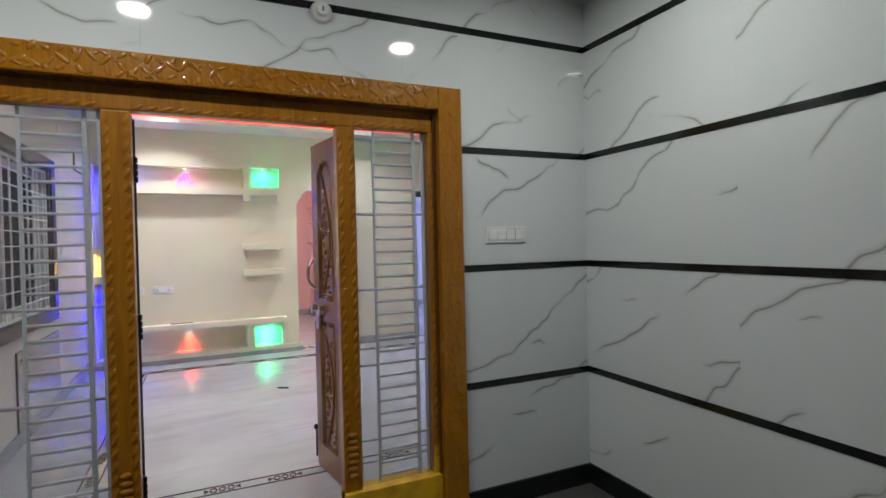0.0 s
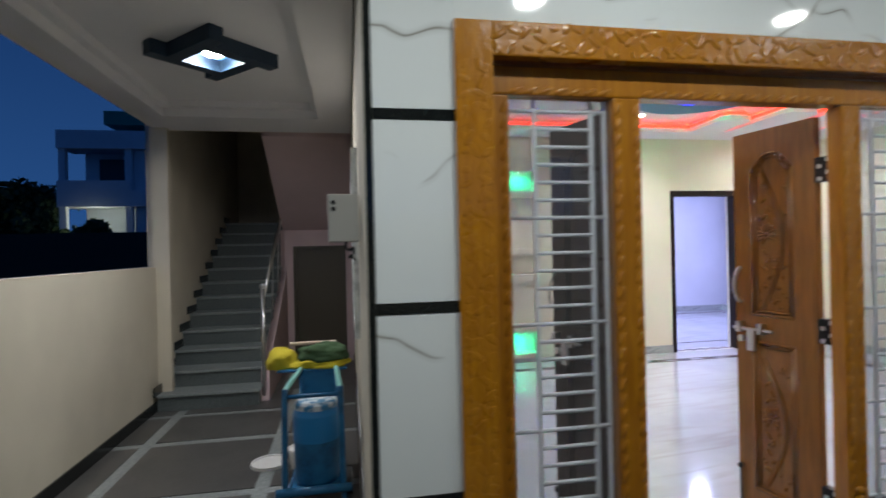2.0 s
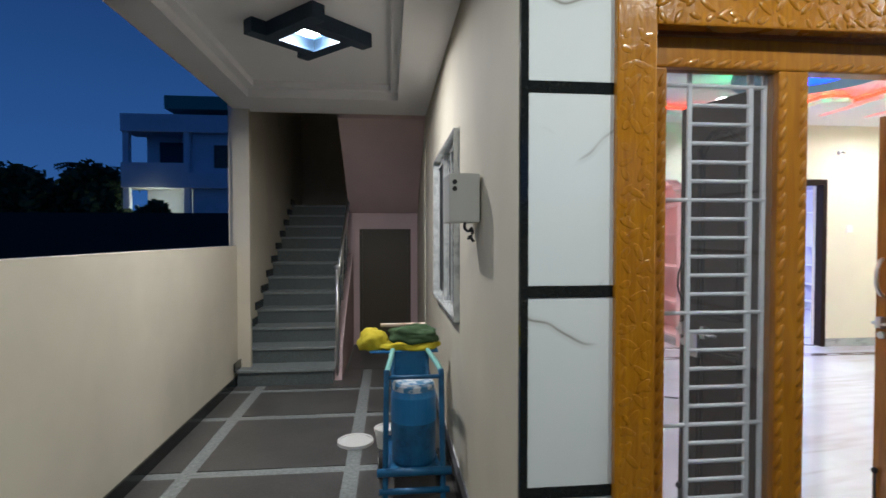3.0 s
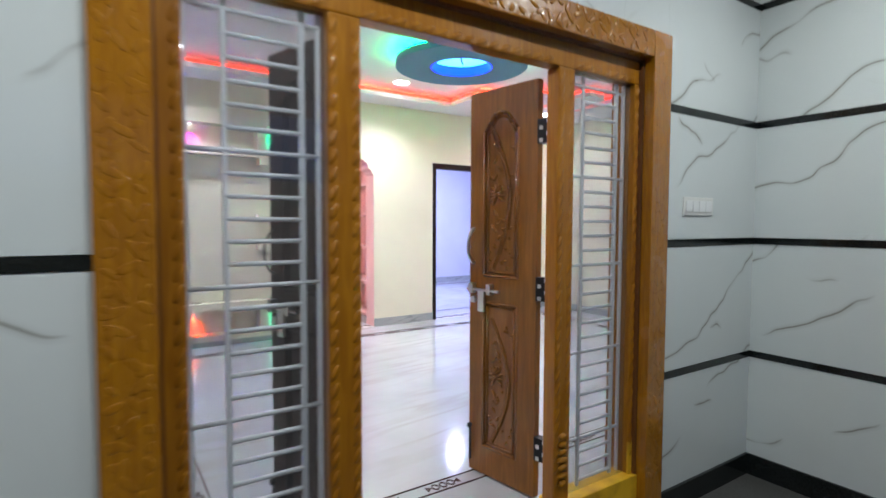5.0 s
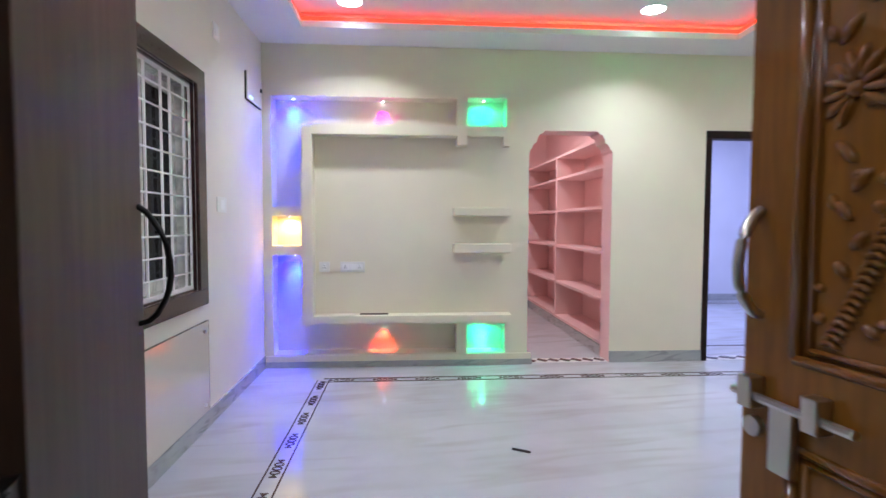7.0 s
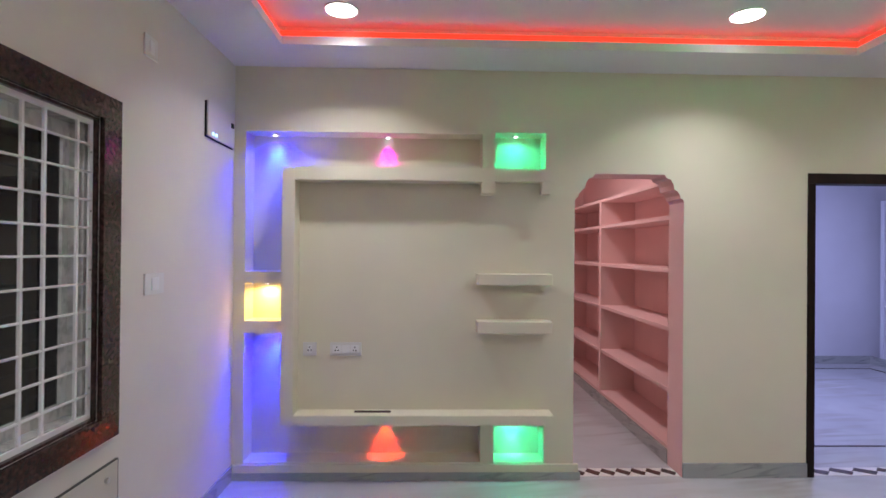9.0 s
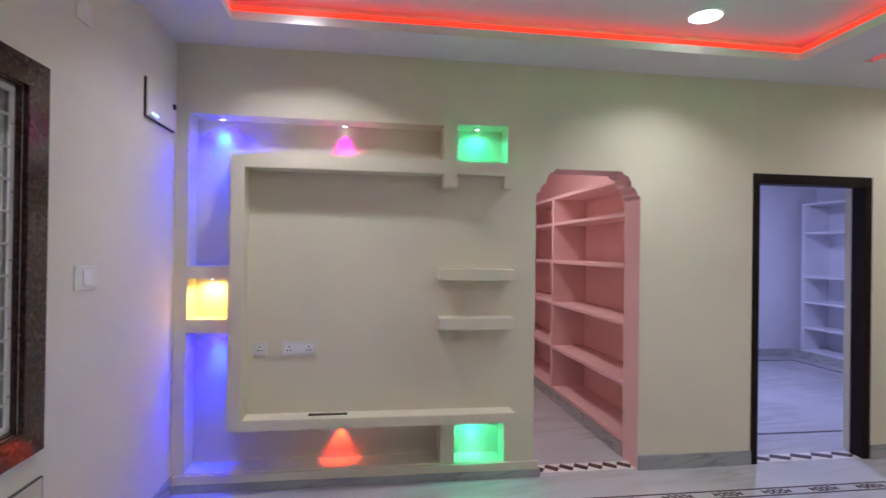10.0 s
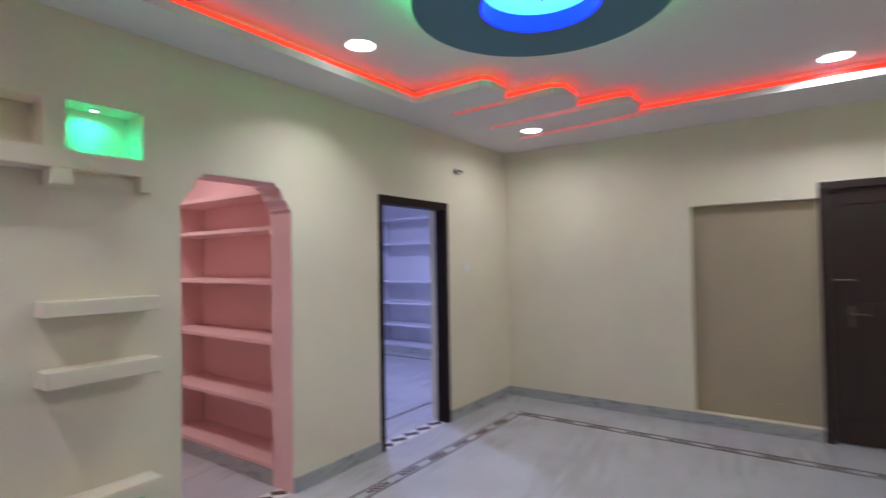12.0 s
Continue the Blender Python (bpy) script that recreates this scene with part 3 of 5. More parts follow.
for side, r in (("west", (-3.2, -3.08, 7.0, 11.2, -0.4, 5.2)), ("north", (-3.08, -1.1, 11.0, 11.2, -0.4, 5.2)), ("pier", (-3.14, -2.97, 6.93, 7.0, -0.4, 2.72)), ("head", (-3.2, -1.1, 7.052, 7.15, 2.74, 5.0)), ("east", (-1.1, -0.9, 7.05, 11.2, 3.02, 5.2)), ("corner", (-1.1, -0.9, 10.87, 11.2, -0.4, 3.02))):
    struct("wall_stair_" + side, boxes(r), M["outer"], "cream wall of the stair hall", "wall")
struct("ceiling_stair", boxes((-3.08, -1.1, 7.06, 11.0, 5.0, 5.2)), M["outer"], "cream ceiling of the stair hall", "ceiling")

# skirtings
struct("baseboard_niche", boxes((LEFT + 0.012, 1.372, TV - 0.03, TV, 0, 0.05), (2.085, 2.945, TV - 0.012, TV, 0, 0.10), (3.925, RIGHT, TV - 0.012, TV, 0, 0.10)), M["skirt"], "grey marble skirting", "baseboard")
struct("baseboard_sides", boxes((LEFT, LEFT + 0.012, INN, TV, 0, 0.10), (RIGHT - 0.012, RIGHT, 4.335, TV - 0.012, 0, 0.10), (RIGHT - 0.012, RIGHT, INN, 3.40, 0, 0.10)), M["skirt"], "grey marble skirting along the side walls", "baseboard")
struct("baseboard_store", boxes((2.08, 2.092, 7.47, 10.7, 0, 0.10), (0.15, 2.08, 10.738, 10.75, 0, 0.10)), M["skirt"], "grey marble skirting of the store room", "baseboard")
struct("baseboard_bedroom", boxes((2.6, 6.55, 10.858, 10.87, 0, 0.11), (6.538, 6.55, 7.6, 10.858, 0, 0.11)), M["skirt"], "grey marble skirting of the bedroom", "baseboard")
struct("baseboard_porch", boxes((1.54, 2.41, FACE - 0.014, FACE + 0.004, OUT, -0.05), (2.396, 2.414, -3.0, FACE - 0.014, OUT, -0.05), (-1.062, -0.775, FACE - 0.014, FACE + 0.004, OUT, -0.05)), M["black"], "black granite skirting of the porch", "baseboard")
struct("baseboard_passage", boxes((-3.1, -3.085, -3.0, 6.93, OUT, -0.07), (-1.115, -1.1, 2.95, 10.8, OUT, -0.09)), M["black"], "black granite skirting of the passage", "baseboard")
struct("trim_corner", boxes((-1.088, -1.063, FACE - 0.004, FACE + 0.03, OUT, 2.82)), M["black"], "black granite edging of the house corner", "trim")

# ---- entrance door set ----
def rope(bm, p, axis, length, step=0.058):
    """A rope twist of long slanting beads along z or x."""
    n = int(length / step)
    for k in range(n):
        c = Vector(p) + Vector((step * (k + 0.5), 0, 0) if axis == "x" else (0, 0, step * (k + 0.5)))
        turn = pose(0, 0, 0, 90, 0, 0) @ pose(0, 0, 0, 0, 0, 66 if axis == "z" else 24)
        blob(bm, Matrix.Translation(c) @ turn @ Matrix.Diagonal((0.034, 0.0125, 0.009, 1)), 8, 4, half=True)


def vine(bm, put, length, width, rng, step=0.05, rise=0.0008):
    """Carved scroll: a wavy stem with leaves and buds on both sides. put(along, across) gives place and turn."""
    n = int(length / step)
    for k in range(n):
        s = step * (k + 0.5)
        wave = math.sin(s * 17) * width * 0.2
        for q in range(3):
            side = (q - 1) * width * 0.27 + (wave if q == 1 else rng.uniform(-0.006, 0.006))
            turn = rng.uniform(20, 70) * (1 if (k + q) % 2 else -1)
            a, b = (0.034, 0.012) if q == 1 else (rng.uniform(0.016, 0.028), rng.uniform(0.008, 0.013))
            blob(bm, put(s + rng.uniform(-0.01, 0.01), side) @ pose(0, 0, 0, 0, 0, turn) @ Matrix.Diagonal((a, b, rise, 1)), 8, 4, half=True)


rng = random.Random(4)
door_set = thing("door_1", (0.38, 2.98, OUT), "varnished golden teak entrance door set with carved surround and side lights", "door")
door_set["kind"] = "structure"
X0, X1, TOP = -0.777, 1.542, 2.197
AW = 0.137
bm = bmesh.new()
box(bm, X0, X0 + AW, FACE - 0.022, INN, OUT, TOP, bevel=0.006)
part("surround_jamb", bm, M["carve"], door_set)
bm = bmesh.new()
box(bm, X1 - AW, X1, FACE - 0.022, INN, OUT, TOP, bevel=0.006)
part("surround_jamb", bm, M["carve"], door_set)
bm = bmesh.new()
box(bm, X0 + AW, X1 - AW, FACE - 0.022, INN, TOP - 0.122, TOP, bevel=0.006)
part("surround_head", bm, M["carve"], door_set)
flat = pose(0, 0, 0, 90, 0, 0)
bm = bmesh.new()
for x in (X0 + AW / 2, X1 - AW / 2):
    vine(bm, lambda s, w, x=x: Matrix.Translation((x + w, FACE - 0.022, 0.06 + s)) @ flat, 2.05, AW, rng)
vine(bm, lambda s, w: Matrix.Translation((X0 + AW + s, FACE - 0.022, TOP - 0.061 + w)) @ flat, X1 - X0 - 2 * AW, AW, rng, rise=0.004)
tagged(part("carving", bm, M["carve"], door_set, "carved leaf scrolls on the surround", smooth=True), kind="stuff")
# inner frame members, set back
F0, F1, HEAD = 2.972, 3.045, 1.962
members = {"stile": [(X0 + AW, -0.565), (-0.155, -0.042), (0.862, 0.957), (1.366, X1 - AW)]}
for a, b in members["stile"]:
    bm = bmesh.new()
    box(bm, a, b, F0, F1, 0.0, HEAD, bevel=0.008)
    part("stile", bm, M["gold"], door_set)
bm = bmesh.new()
box(bm, X0 + AW, X1 - AW, F0, F1, HEAD, TOP - 0.122, bevel=0.008)
part("head_rail", bm, M["gold"], door_set)
bm = bmesh.new()
for a, b in members["stile"]:
    if a > -0.6:
        rope(bm, (a + 0.018, F0 + 0.004, 0.15), "z", HEAD - 0.15)
    if b < 1.3:
        rope(bm, (b - 0.018, F0 + 0.004, 0.15), "z", HEAD - 0.15)
for a, b in ((-0.565, -0.155), (-0.042, 0.862), (0.957, 1.366)):
    rope(bm, (a, F0 + 0.004, HEAD + 0.018), "x", b - a)
tagged(part("rope_moulding", bm, M["gold"], door_set, "carved rope moulding round the openings", smooth=True), kind="stuff")
part("rebate", boxes((X0 + AW, X0 + AW + 0.012, FACE + 0.03, F0, 0, TOP - 0.122), (X1 - AW - 0.012, X1 - AW, FACE + 0.03, F0, 0, TOP - 0.122), (X0 + AW, X1 - AW, FACE + 0.03, F0, TOP - 0.134, TOP - 0.122)), M["leafdark"], door_set, "dark groove between surround and frame")
for a, b in ((X0 + AW, -0.155), (0.862, X1 - AW)):
    bm = bmesh.new()
    box(bm, a, b, F0 - 0.03, F1 + 0.02, OUT, 0.078, bevel=0.006)
    part("side_light_sill", bm, M["yellow"], door_set, "turmeric yellow painted sill")
part("painted_foot", boxes((1.3665, X1 - AW + 0.002, F0 - 0.004, F0 + 0.02, 0.078, 0.235)), M["yellow"], door_set, "turmeric yellow foot of the frame")
bm = bmesh.new()
box(bm, -0.155, 0.957, F0 - 0.05, F1 + 0.05, OUT, 0.006, bevel=0.004)
part("threshold", bm, M["floor"], door_set, "white marble threshold")
for x in (-0.0985, 0.91):
    bm = bmesh.new()
    for k in range(7):
        blob(bm, Matrix.Translation((x, F0 - 0.002, 0.16 + 0.035 * k)) @ flat @ Matrix.Diagonal((0.035 - 0.003 * abs(3 - k), 0.017, 0.014, 1)), 8, 4, half=True)
    part("carved_boss", bm, M["carve"], door_set, "carved boss at the foot of the mullion", smooth=True)


def side_light(a, b):
    w = thing("window_1", ((a + b) / 2, 3.03, 0.125), "narrow glazed side light with a white welded grille", "window")
    w["kind"] = "structure"
    pane = part("pane", boxes((a, b, 2.998, 3.003, 0.078, HEAD)), M["glass"], w)
    pane.visible_shadow = False
    g0, g1 = a + 0.115, b - 0.065
    y = 3.03
    for x, wd in ((g0, 0.007), (g1, 0.009), (b - 0.012, 0.007), (a + 0.012, 0.004)):
        part("upright", boxes((x - wd, x + wd, y - 0.006, y + 0.006, 0.079, HEAD - 0.002)), M["white"], w)
    z, k = 0.103, 5
    while z < HEAD - 0.02:
        far = k % 6 == 2
        bm = bmesh.new()
        tube(bm, [(a + 0.004 if far else g0, y, z), (b - 0.004 if far else g1, y, z)], 0.0078, 6)
        part("bar", bm, M["white"], w, smooth=True)
        z, k = z + 0.0672, k + 1


side_light(-0.565, -0.155)
side_light(0.957, 1.366)


def leaf_panel(bm, z0, z1, x0, x1, side, arched):
    """Sunk panel outline: moulding bars with an optional arched head."""
    pts = [(x0, z0), (x1, z0), (x1, z1 - (0.085 if arched else 0))]
    if arched:
        c, h = (x0 + x1) / 2, (x1 - x0) / 2
        pts += [(x1 - h * 0.30, z1 - 0.045), (c + h * 0.4, z1 - 0.01), (c, z1), (c - h * 0.4, z1 - 0.01), (x0 + h * 0.30, z1 - 0.045), (x0, z1 - 0.085)]
    else:
        pts += [(x0, z1)]
    for k in range(len(pts)):
        p, q = pts[k], pts[(k + 1) % len(pts)]
        tube(bm, [(p[0], side, p[1]), (q[0], side, q[1])], 0.0095, 6)
    c = ((x0 + x1) / 2, (z0 + z1) / 2)
    ins = [(c[0] + (u - c[0]) * 0.80, c[1] + (v - c[1]) * 0.955) for u, v in pts]
    for k in range(len(ins)):
        p, q = ins[k], ins[(k + 1) % len(ins)]
        tube(bm, [(p[0], side * 0.75, p[1]), (q[0], side * 0.75, q[1])], 0.006, 6)


def carving(bm, z0, z1, x0, x1, side, rng):
    """S-shaped rope with flowers and buds in a sunk panel."""
    n, h, w = 62, z1 - z0, x1 - x0
    sgn = 1 if side > 0 else -1
    up = Matrix.Rotation(radians(-90 * sgn), 4, "X")

    def bead(x, z, turn, a, b, c):
        blob(bm, Matrix.Translation((x, side, z)) @ up @ pose(0, 0, 0, 0, 0, turn) @ Matrix.Diagonal((a, b, c, 1)), 8, 4, half=True)

    for k in range(n):
        t = k / (n - 1)
        for q in (-1, 1):
            bead(x1 - w * (0.24 + 0.50 * math.sin(t * math.pi)) + q * 0.006, z0 + 0.035 + (h - 0.115) * t, 35 * q, 0.011, 0.0052, 0.010)
    fx, fz = x1 - w * 0.36, z0 + h * 0.50
    for k in range(11):
        a = radians(-60 + 27 * k)
        bead(fx + 0.030 * math.cos(a), fz + 0.036 * math.sin(a), -math.degrees(a) * sgn, 0.026, 0.0075, 0.012)
    bead(fx, fz, 0, 0.014, 0.014, 0.016)
    for k in range(5):
        for q in (-1, 1):
            z = fz + q * (0.085 + 0.042 * k)
            if z0 + 0.05 < z < z1 - 0.12:
                bead(fx + 0.012 * (-1) ** k, z, 50 * (-1) ** k * q, 0.024 - 0.002 * k, 0.009, 0.011)
    for k in range(int(h * 30)):
        x, z = rng.uniform(x0 + 0.03, x1 - 0.03), rng.uniform(z0 + 0.04, z1 - 0.11)
        r = rng.uniform(0.006, 0.010)
        bead(x, z, rng.uniform(0, 180), r * rng.uniform(1, 2.0), r, 0.009)


def door_leaf(hinge, turn, inner, carved, label):
    """A leaf from its hinge along local x; carved: the side of the carved face, +1 or -1 along local y."""
    W, T, Z0, Z1 = 0.455, 0.036, 0.012, 1.958
    d = thing("door_leaf", (*hinge, 0.0), label, "door", "leaves of the entrance door", turn)
    wood_ = M["leaf"] if carved else M["brownleaf"]
    f = T / 2
    panels = [(0.145, W - 0.095, 1.04, 1.84), (0.145, W - 0.095, 0.16, 0.90)]
    bm = bmesh.new()
    relief(bm, [0.032, W] + [u for p in panels for u in p[:2]], [Z0, Z1] + [v for p in panels for v in p[2:]], lambda u, v: 0.010 if any(inside(u, v, p) for p in panels) else 0.0, T, lambda u, v, q: (u, (f - q) * (carved or 1), v))
    s = carved or 1
    x0, x1, z1 = panels[0][0], panels[0][1], panels[0][3]
    h, c = (x1 - x0) / 2, (x0 + x1) / 2
    for q in (-1, 1):
        prism(bm, [(c, z1), (c + q * h * 0.4, z1 - 0.010), (c + q * h * 0.70, z1 - 0.045), (c + q * h, z1 - 0.085), (c + q * h, z1)], lambda u, v, k: (u, k * s, v), f - 0.0105, f)
    body = part("leaf_body", bm, wood_, d, local=True)
    for i, p in enumerate(panels):
        bm = bmesh.new()
        leaf_panel(bm, p[2], p[3], p[0], p[1], s * (f - 0.004), i == 0)
        part("panel_moulding", bm, M["carving"] if carved else wood_, body, "rounded moulding round a sunk panel", smooth=True, local=True)
        if carved:
            bm = bmesh.new()
            carving(bm, p[2], p[3], p[0], p[1], s * (f - 0.010), random.Random(7 + i))
            tagged(part("panel_carving", bm, M["carving"], body, "carved vine and flower", smooth=True, local=True), kind="stuff")
    for z in (0.25, 1.0, 1.72):
        bm = bmesh.new()
        if carved:
            box(bm, -0.04, 0.034, -f - 0.003, f + 0.003, z - 0.055, z + 0.055, bevel=0.002)
        else:
            box(bm, -0.010, 0.034, -f + 0.004, f - 0.004, z - 0.055, z + 0.055, bevel=0.002)
        for k in range(4):
            disc(bm, 0.008, z - 0.058 + 0.03 * k, z - 0.034 + 0.03 * k, Matrix.Translation((-0.006, s * -0.012, 0)), 10)
        hinge_part = part("hinge", bm, M["iron"], d, "black iron butt hinge", local=True)
        for k in range(4 if carved else 0):
            u, v = (-0.026 if k % 2 else 0.012), z - 0.042 + 0.028 * k
            for q in (-1, 1):
                part("screw_plate", boxes((u - 0.009, u + 0.009, min(q * (f + 0.003), q * (f + 0.005)), max(q * (f + 0.003), q * (f + 0.005)), v - 0.009, v + 0.009)), M["steel"], hinge_part, local=True)
    # pull handle, sliding bolt, lock, tower bolt
    bm = bmesh.new()
    y = s * f
    tube(bm, smooth_path([(W - 0.03, y, 1.10), (W - 0.032, y + s * 0.02, 1.105), (W - 0.034, y + s * 0.045, 1.14), (W - 0.034, y + s * 0.052, 1.18), (W - 0.03, y + s * 0.04, 1.23), (W - 0.026, y + s * 0.016, 1.265), (W - 0.026, y, 1.275)], 2), 0.009 if carved else 0.0045, 8)
    part("pull_handle", bm, M["steel"] if carved else M["iron"], d, "curved steel pull handle" if carved else "thin black pull handle", smooth=True, local=True)
    if not carved:
        bm = bmesh.new()
        tube(bm, smooth_path([(W - 0.03, -f, 1.10), (W - 0.032, -f - 0.02, 1.105), (W - 0.034, -f - 0.04, 1.14), (W - 0.034, -f - 0.046, 1.18), (W - 0.03, -f - 0.036, 1.23), (W - 0.026, -f - 0.014, 1.265), (W - 0.026, -f, 1.275)], 1), 0.0045, 8)
        part("pull_handle", bm, M["iron"], d, "thin black pull handle", smooth=True, local=True)
    bm = bmesh.new()
    tube(bm, [(W + 0.004, y + s * 0.018, 0.965), (W - 0.21, y + s * 0.018, 0.965)], 0.0075, 8)
    for k in (0.03, 0.15):
        box(bm, W - k - 0.014, W - k + 0.014, min(y, y + s * 0.03), max(y, y + s * 0.03), 0.945, 0.998, bevel=0.003)
    box(bm, W - 0.115, W - 0.072, min(y + s * 0.006, y + s * 0.02), max(y + s * 0.006, y + s * 0.02), 0.855, 0.965, bevel=0.003)
    part("sliding_bolt", bm, M["steel"], d, "steel sliding bolt with hasp", local=True)
    bm = bmesh.new()
    disc(bm, 0.017, 0, 0.012, Matrix.Translation((W - 0.03, y, 0.91)) @ Matrix.Rotation(radians(-90 * s), 4, "X"), 16)
    part("lock_cylinder", bm, M["steel"], d, local=True)
    bm = bmesh.new()
    tube(bm, [(W - 0.02, y + s * 0.014, 0.07), (W - 0.02, y + s * 0.014, 0.24)], 0.006, 8)
    blob(bm, Matrix.Translation((W - 0.02, y + s * 0.018, 0.25)) @ Matrix.Diagonal((0.014, 0.014, 0.016, 1)))
    part("tower_bolt", bm, M["rubber"], d, "black tower bolt near the foot", smooth=True, local=True)
    return d


door_leaf((0.935, 3.12), 99.3, False, 1, "carved brown teak door leaf standing open, with steel bolt and handle")
door_leaf((-0.05, 3.09), 105.0, False, 0, "plain dark brown inner side of the open entrance door leaf")

# ---- room: niche wall fittings ----
tv_frame = thing("tv_frame", (0.3, TV, 0.4), "cream plaster frame standing out round the television recess", "wall unit")
PY = TV - 0.14
for nm, r in (("upright", (-0.605, -0.524, 0.40, 2.057)), ("top_ledge", (-0.524, 1.149, 1.985, 2.075)), ("bracket", (0.684, 0.771, 1.91, 1.985)), ("bracket", (1.09, 1.149, 1.915, 1.985)), ("bottom_ledge", (-0.524, 1.166, 0.40, 0.465))):
    y0 = PY if nm != "bottom_ledge" else PY + 0.001
    y1 = TV + 0.001
    if nm == "top_ledge":
        bm = boxes((r[0], 0.78, PY, y1, r[2], r[3]), (0.78, r[1], TV - 0.07, y1, r[2] + 0.01, r[3]))
    elif r[0] > 1:
        bm = boxes((r[0], r[1], TV - 0.07, y1, r[2], r[3] + 0.01))
    else:
        bm = boxes((r[0], r[1], y0, y1, r[2], r[3]))
    bmesh.ops.bevel(bm, geom=bm.edges[:], offset=0.004, segments=2, affect="EDGES")
    part(nm, bm, M["cream"], tv_frame)
for z0, z1 in ((1.314, 1.385), (0.998, 1.075)):
    bm = bmesh.new()
    box(bm, 0.662, 1.153, TV - 0.14, TV + 0.001, z0, z1, bevel=0.005)
    tagged(part("wall_shelf", bm, M["cream"]), "thick cream plaster shelf on the niche wall", "shelf", "shelves of the niche wall")
# batten left on the ledge
bm = bmesh.new()
box(bm, -0.14, 0.10, TV - 0.075, TV - 0.055, 0.4655, 0.476, bevel=0.002)
tagged(part("wooden_batten", bm, M["inlay"]), "thin brown wooden batten lying on the ledge", "batten")

# place of each fitting; colour, power and cone of its wide light; colour, power and cone of its beam
SPOTS = [(-0.72, 2.325, (0.002, 0.0, 1.0), 34, 132, (0.02, 0.20, 1.0), 9, 58), (0.05, 2.325, (1.0, 0.0, 0.72), 7.5, 66, None, 0, 0),
         (0.94, 2.338, (0.0, 1.0, 0.52), 2.5, 165, (0.0, 0.9, 0.9), 1.6, 42), (-0.765, 1.308, (1.0, 0.66, 0.20), 6.5, 160, None, 0, 0),
         (-0.72, 0.973, (0.002, 0.0, 1.0), 38, 132, (0.02, 0.20, 1.0), 7, 52), (0.05, 0.36, (1.0, 0.05, 0.012), 7.5, 68, None, 0, 0),
         (0.94, 0.364, (0.0, 1.0, 0.52), 2.5, 165, (0.15, 0.9, 0.8), 3.0, 46)]
for x, z, col, power, cone, beam, beam_power, beam_cone in SPOTS:
    y = TV + (0.135 if cone < 100 else 0.10)
    bm = bmesh.new()
    ring(bm, 0.014, 0.024, -0.008, 0.0, Matrix.Translation((x, y, z)), 20)
    spot = tagged(part("niche_spotlight", bm, M["steel"]), "tiny recessed spotlight in the top of a wall niche", "spotlight", "niche spotlights")
    bm = bmesh.new()
    blob(bm, Matrix.Translation((x, y, z - 0.004)) @ Matrix.Diagonal((0.013, 0.013, -0.008, 1)), 10, 4, half=True)
    part("lens", bm, M["dot"], spot, "lit lens")
    lamp("SPOT", "niche_lamp", Matrix.Translation((x, y - (0.03 if 0 < beam_power < 5 else 0), z - 0.014)) @ pose(0, 0, 0, 4, 0, 0), power, col, 0.010, cone)
    if beam:
        lamp("SPOT", "niche_beam", Matrix.Translation((x, y + 0.015, z - 0.013)) @ pose(0, 0, 0, 10, 0, 0), beam_power, beam, 0.006, beam_cone)


def switch_plate(at, w, h, normal, keys, label, sockets=()):
    """A modular plate on a wall; normal is the wall's outward axis."""
    put = {"-y": lambda u, v, d: (at[0] + u, at[1] - d, at[2] + v), "+x": lambda u, v, d: (at[0] + d, at[1] + u, at[2] + v)}[normal]
    s = thing("switch_plate", at, label, "switch")

    def slab(u0, u1, v0, v1, d0, d1, name, mt, bev):
        a, b = put(u0, v0, d0), put(u1, v1, d1)
        q = bmesh.new()
        box(q, *[c for k in range(3) for c in (min(a[k], b[k]), max(a[k], b[k]))], bevel=bev)
        part(name, q, mt, s)
    slab(-w / 2, w / 2, -h / 2, h / 2, 0, 0.009, "plate", M["plastic"], 0.003)
    for k in range(keys):
        kw = (w - 0.03) / max(keys, 2)
        u = -w / 2 + 0.015 + kw * k + (kw * 0.5 if keys == 1 else 0)
        slab(u + 0.002, u + kw - 0.002, -h * 0.30, h * 0.30, 0.009, 0.013, "key", M["white"], 0.002)
        if k in sockets:
            c = u + kw / 2
            for du, dv in ((0, 0.012), (-0.009, -0.008), (0.009, -0.008)):
                slab(c + du - 0.004, c + du + 0.004, dv - 0.004, dv + 0.004, 0.0131, 0.0136, "pin_hole", M["rubber"], 0)


switch_plate((-0.448, TV, 0.871), 0.09, 0.09, "-y", 1, "white antenna socket plate on the cream wall", (0,))
switch_plate((-0.208, TV, 0.871), 0.21, 0.09, "-y", 3, "white plate with two sockets and a switch between them", (0, 2))
switch_plate((4.23, TV, 1.475), 0.09, 0.09, "-y", 1, "small white switch plate near the bedroom door")
switch_plate((LEFT, 6.228, 1.367), 0.17, 0.10, "+x", 1, "white switch plate with one rocker beside the window")
switch_plate((LEFT, 6.18, 2.465), 0.11, 0.10, "+x", 1, "white blank plate high on the wall")
switch_plate((1.822, FACE, 1.392), 0.267, 0.092, "-y", 4, "white switch plate on the tiled porch wall")

box_ = thing("distribution_box", (LEFT, 6.96, 2.19), "white distribution box with a blue indicator", "electrical box")
# Black edge beside and under the lid paints its shadow gap.
bm = bmesh.new()
box(bm, LEFT, LEFT + 0.012, 6.771, 7.175, 2.184, 2.395, bevel=0.002)
part("case", bm, M["rubber"], box_, "black case edge standing in for the shadow beside and under the lid")
bm = bmesh.new()
box(bm, LEFT + 0.010, LEFT + 0.020, 6.775, 7.18, 2.19, 2.40, bevel=0.003)
part("lid", bm, M["lwall"], box_)
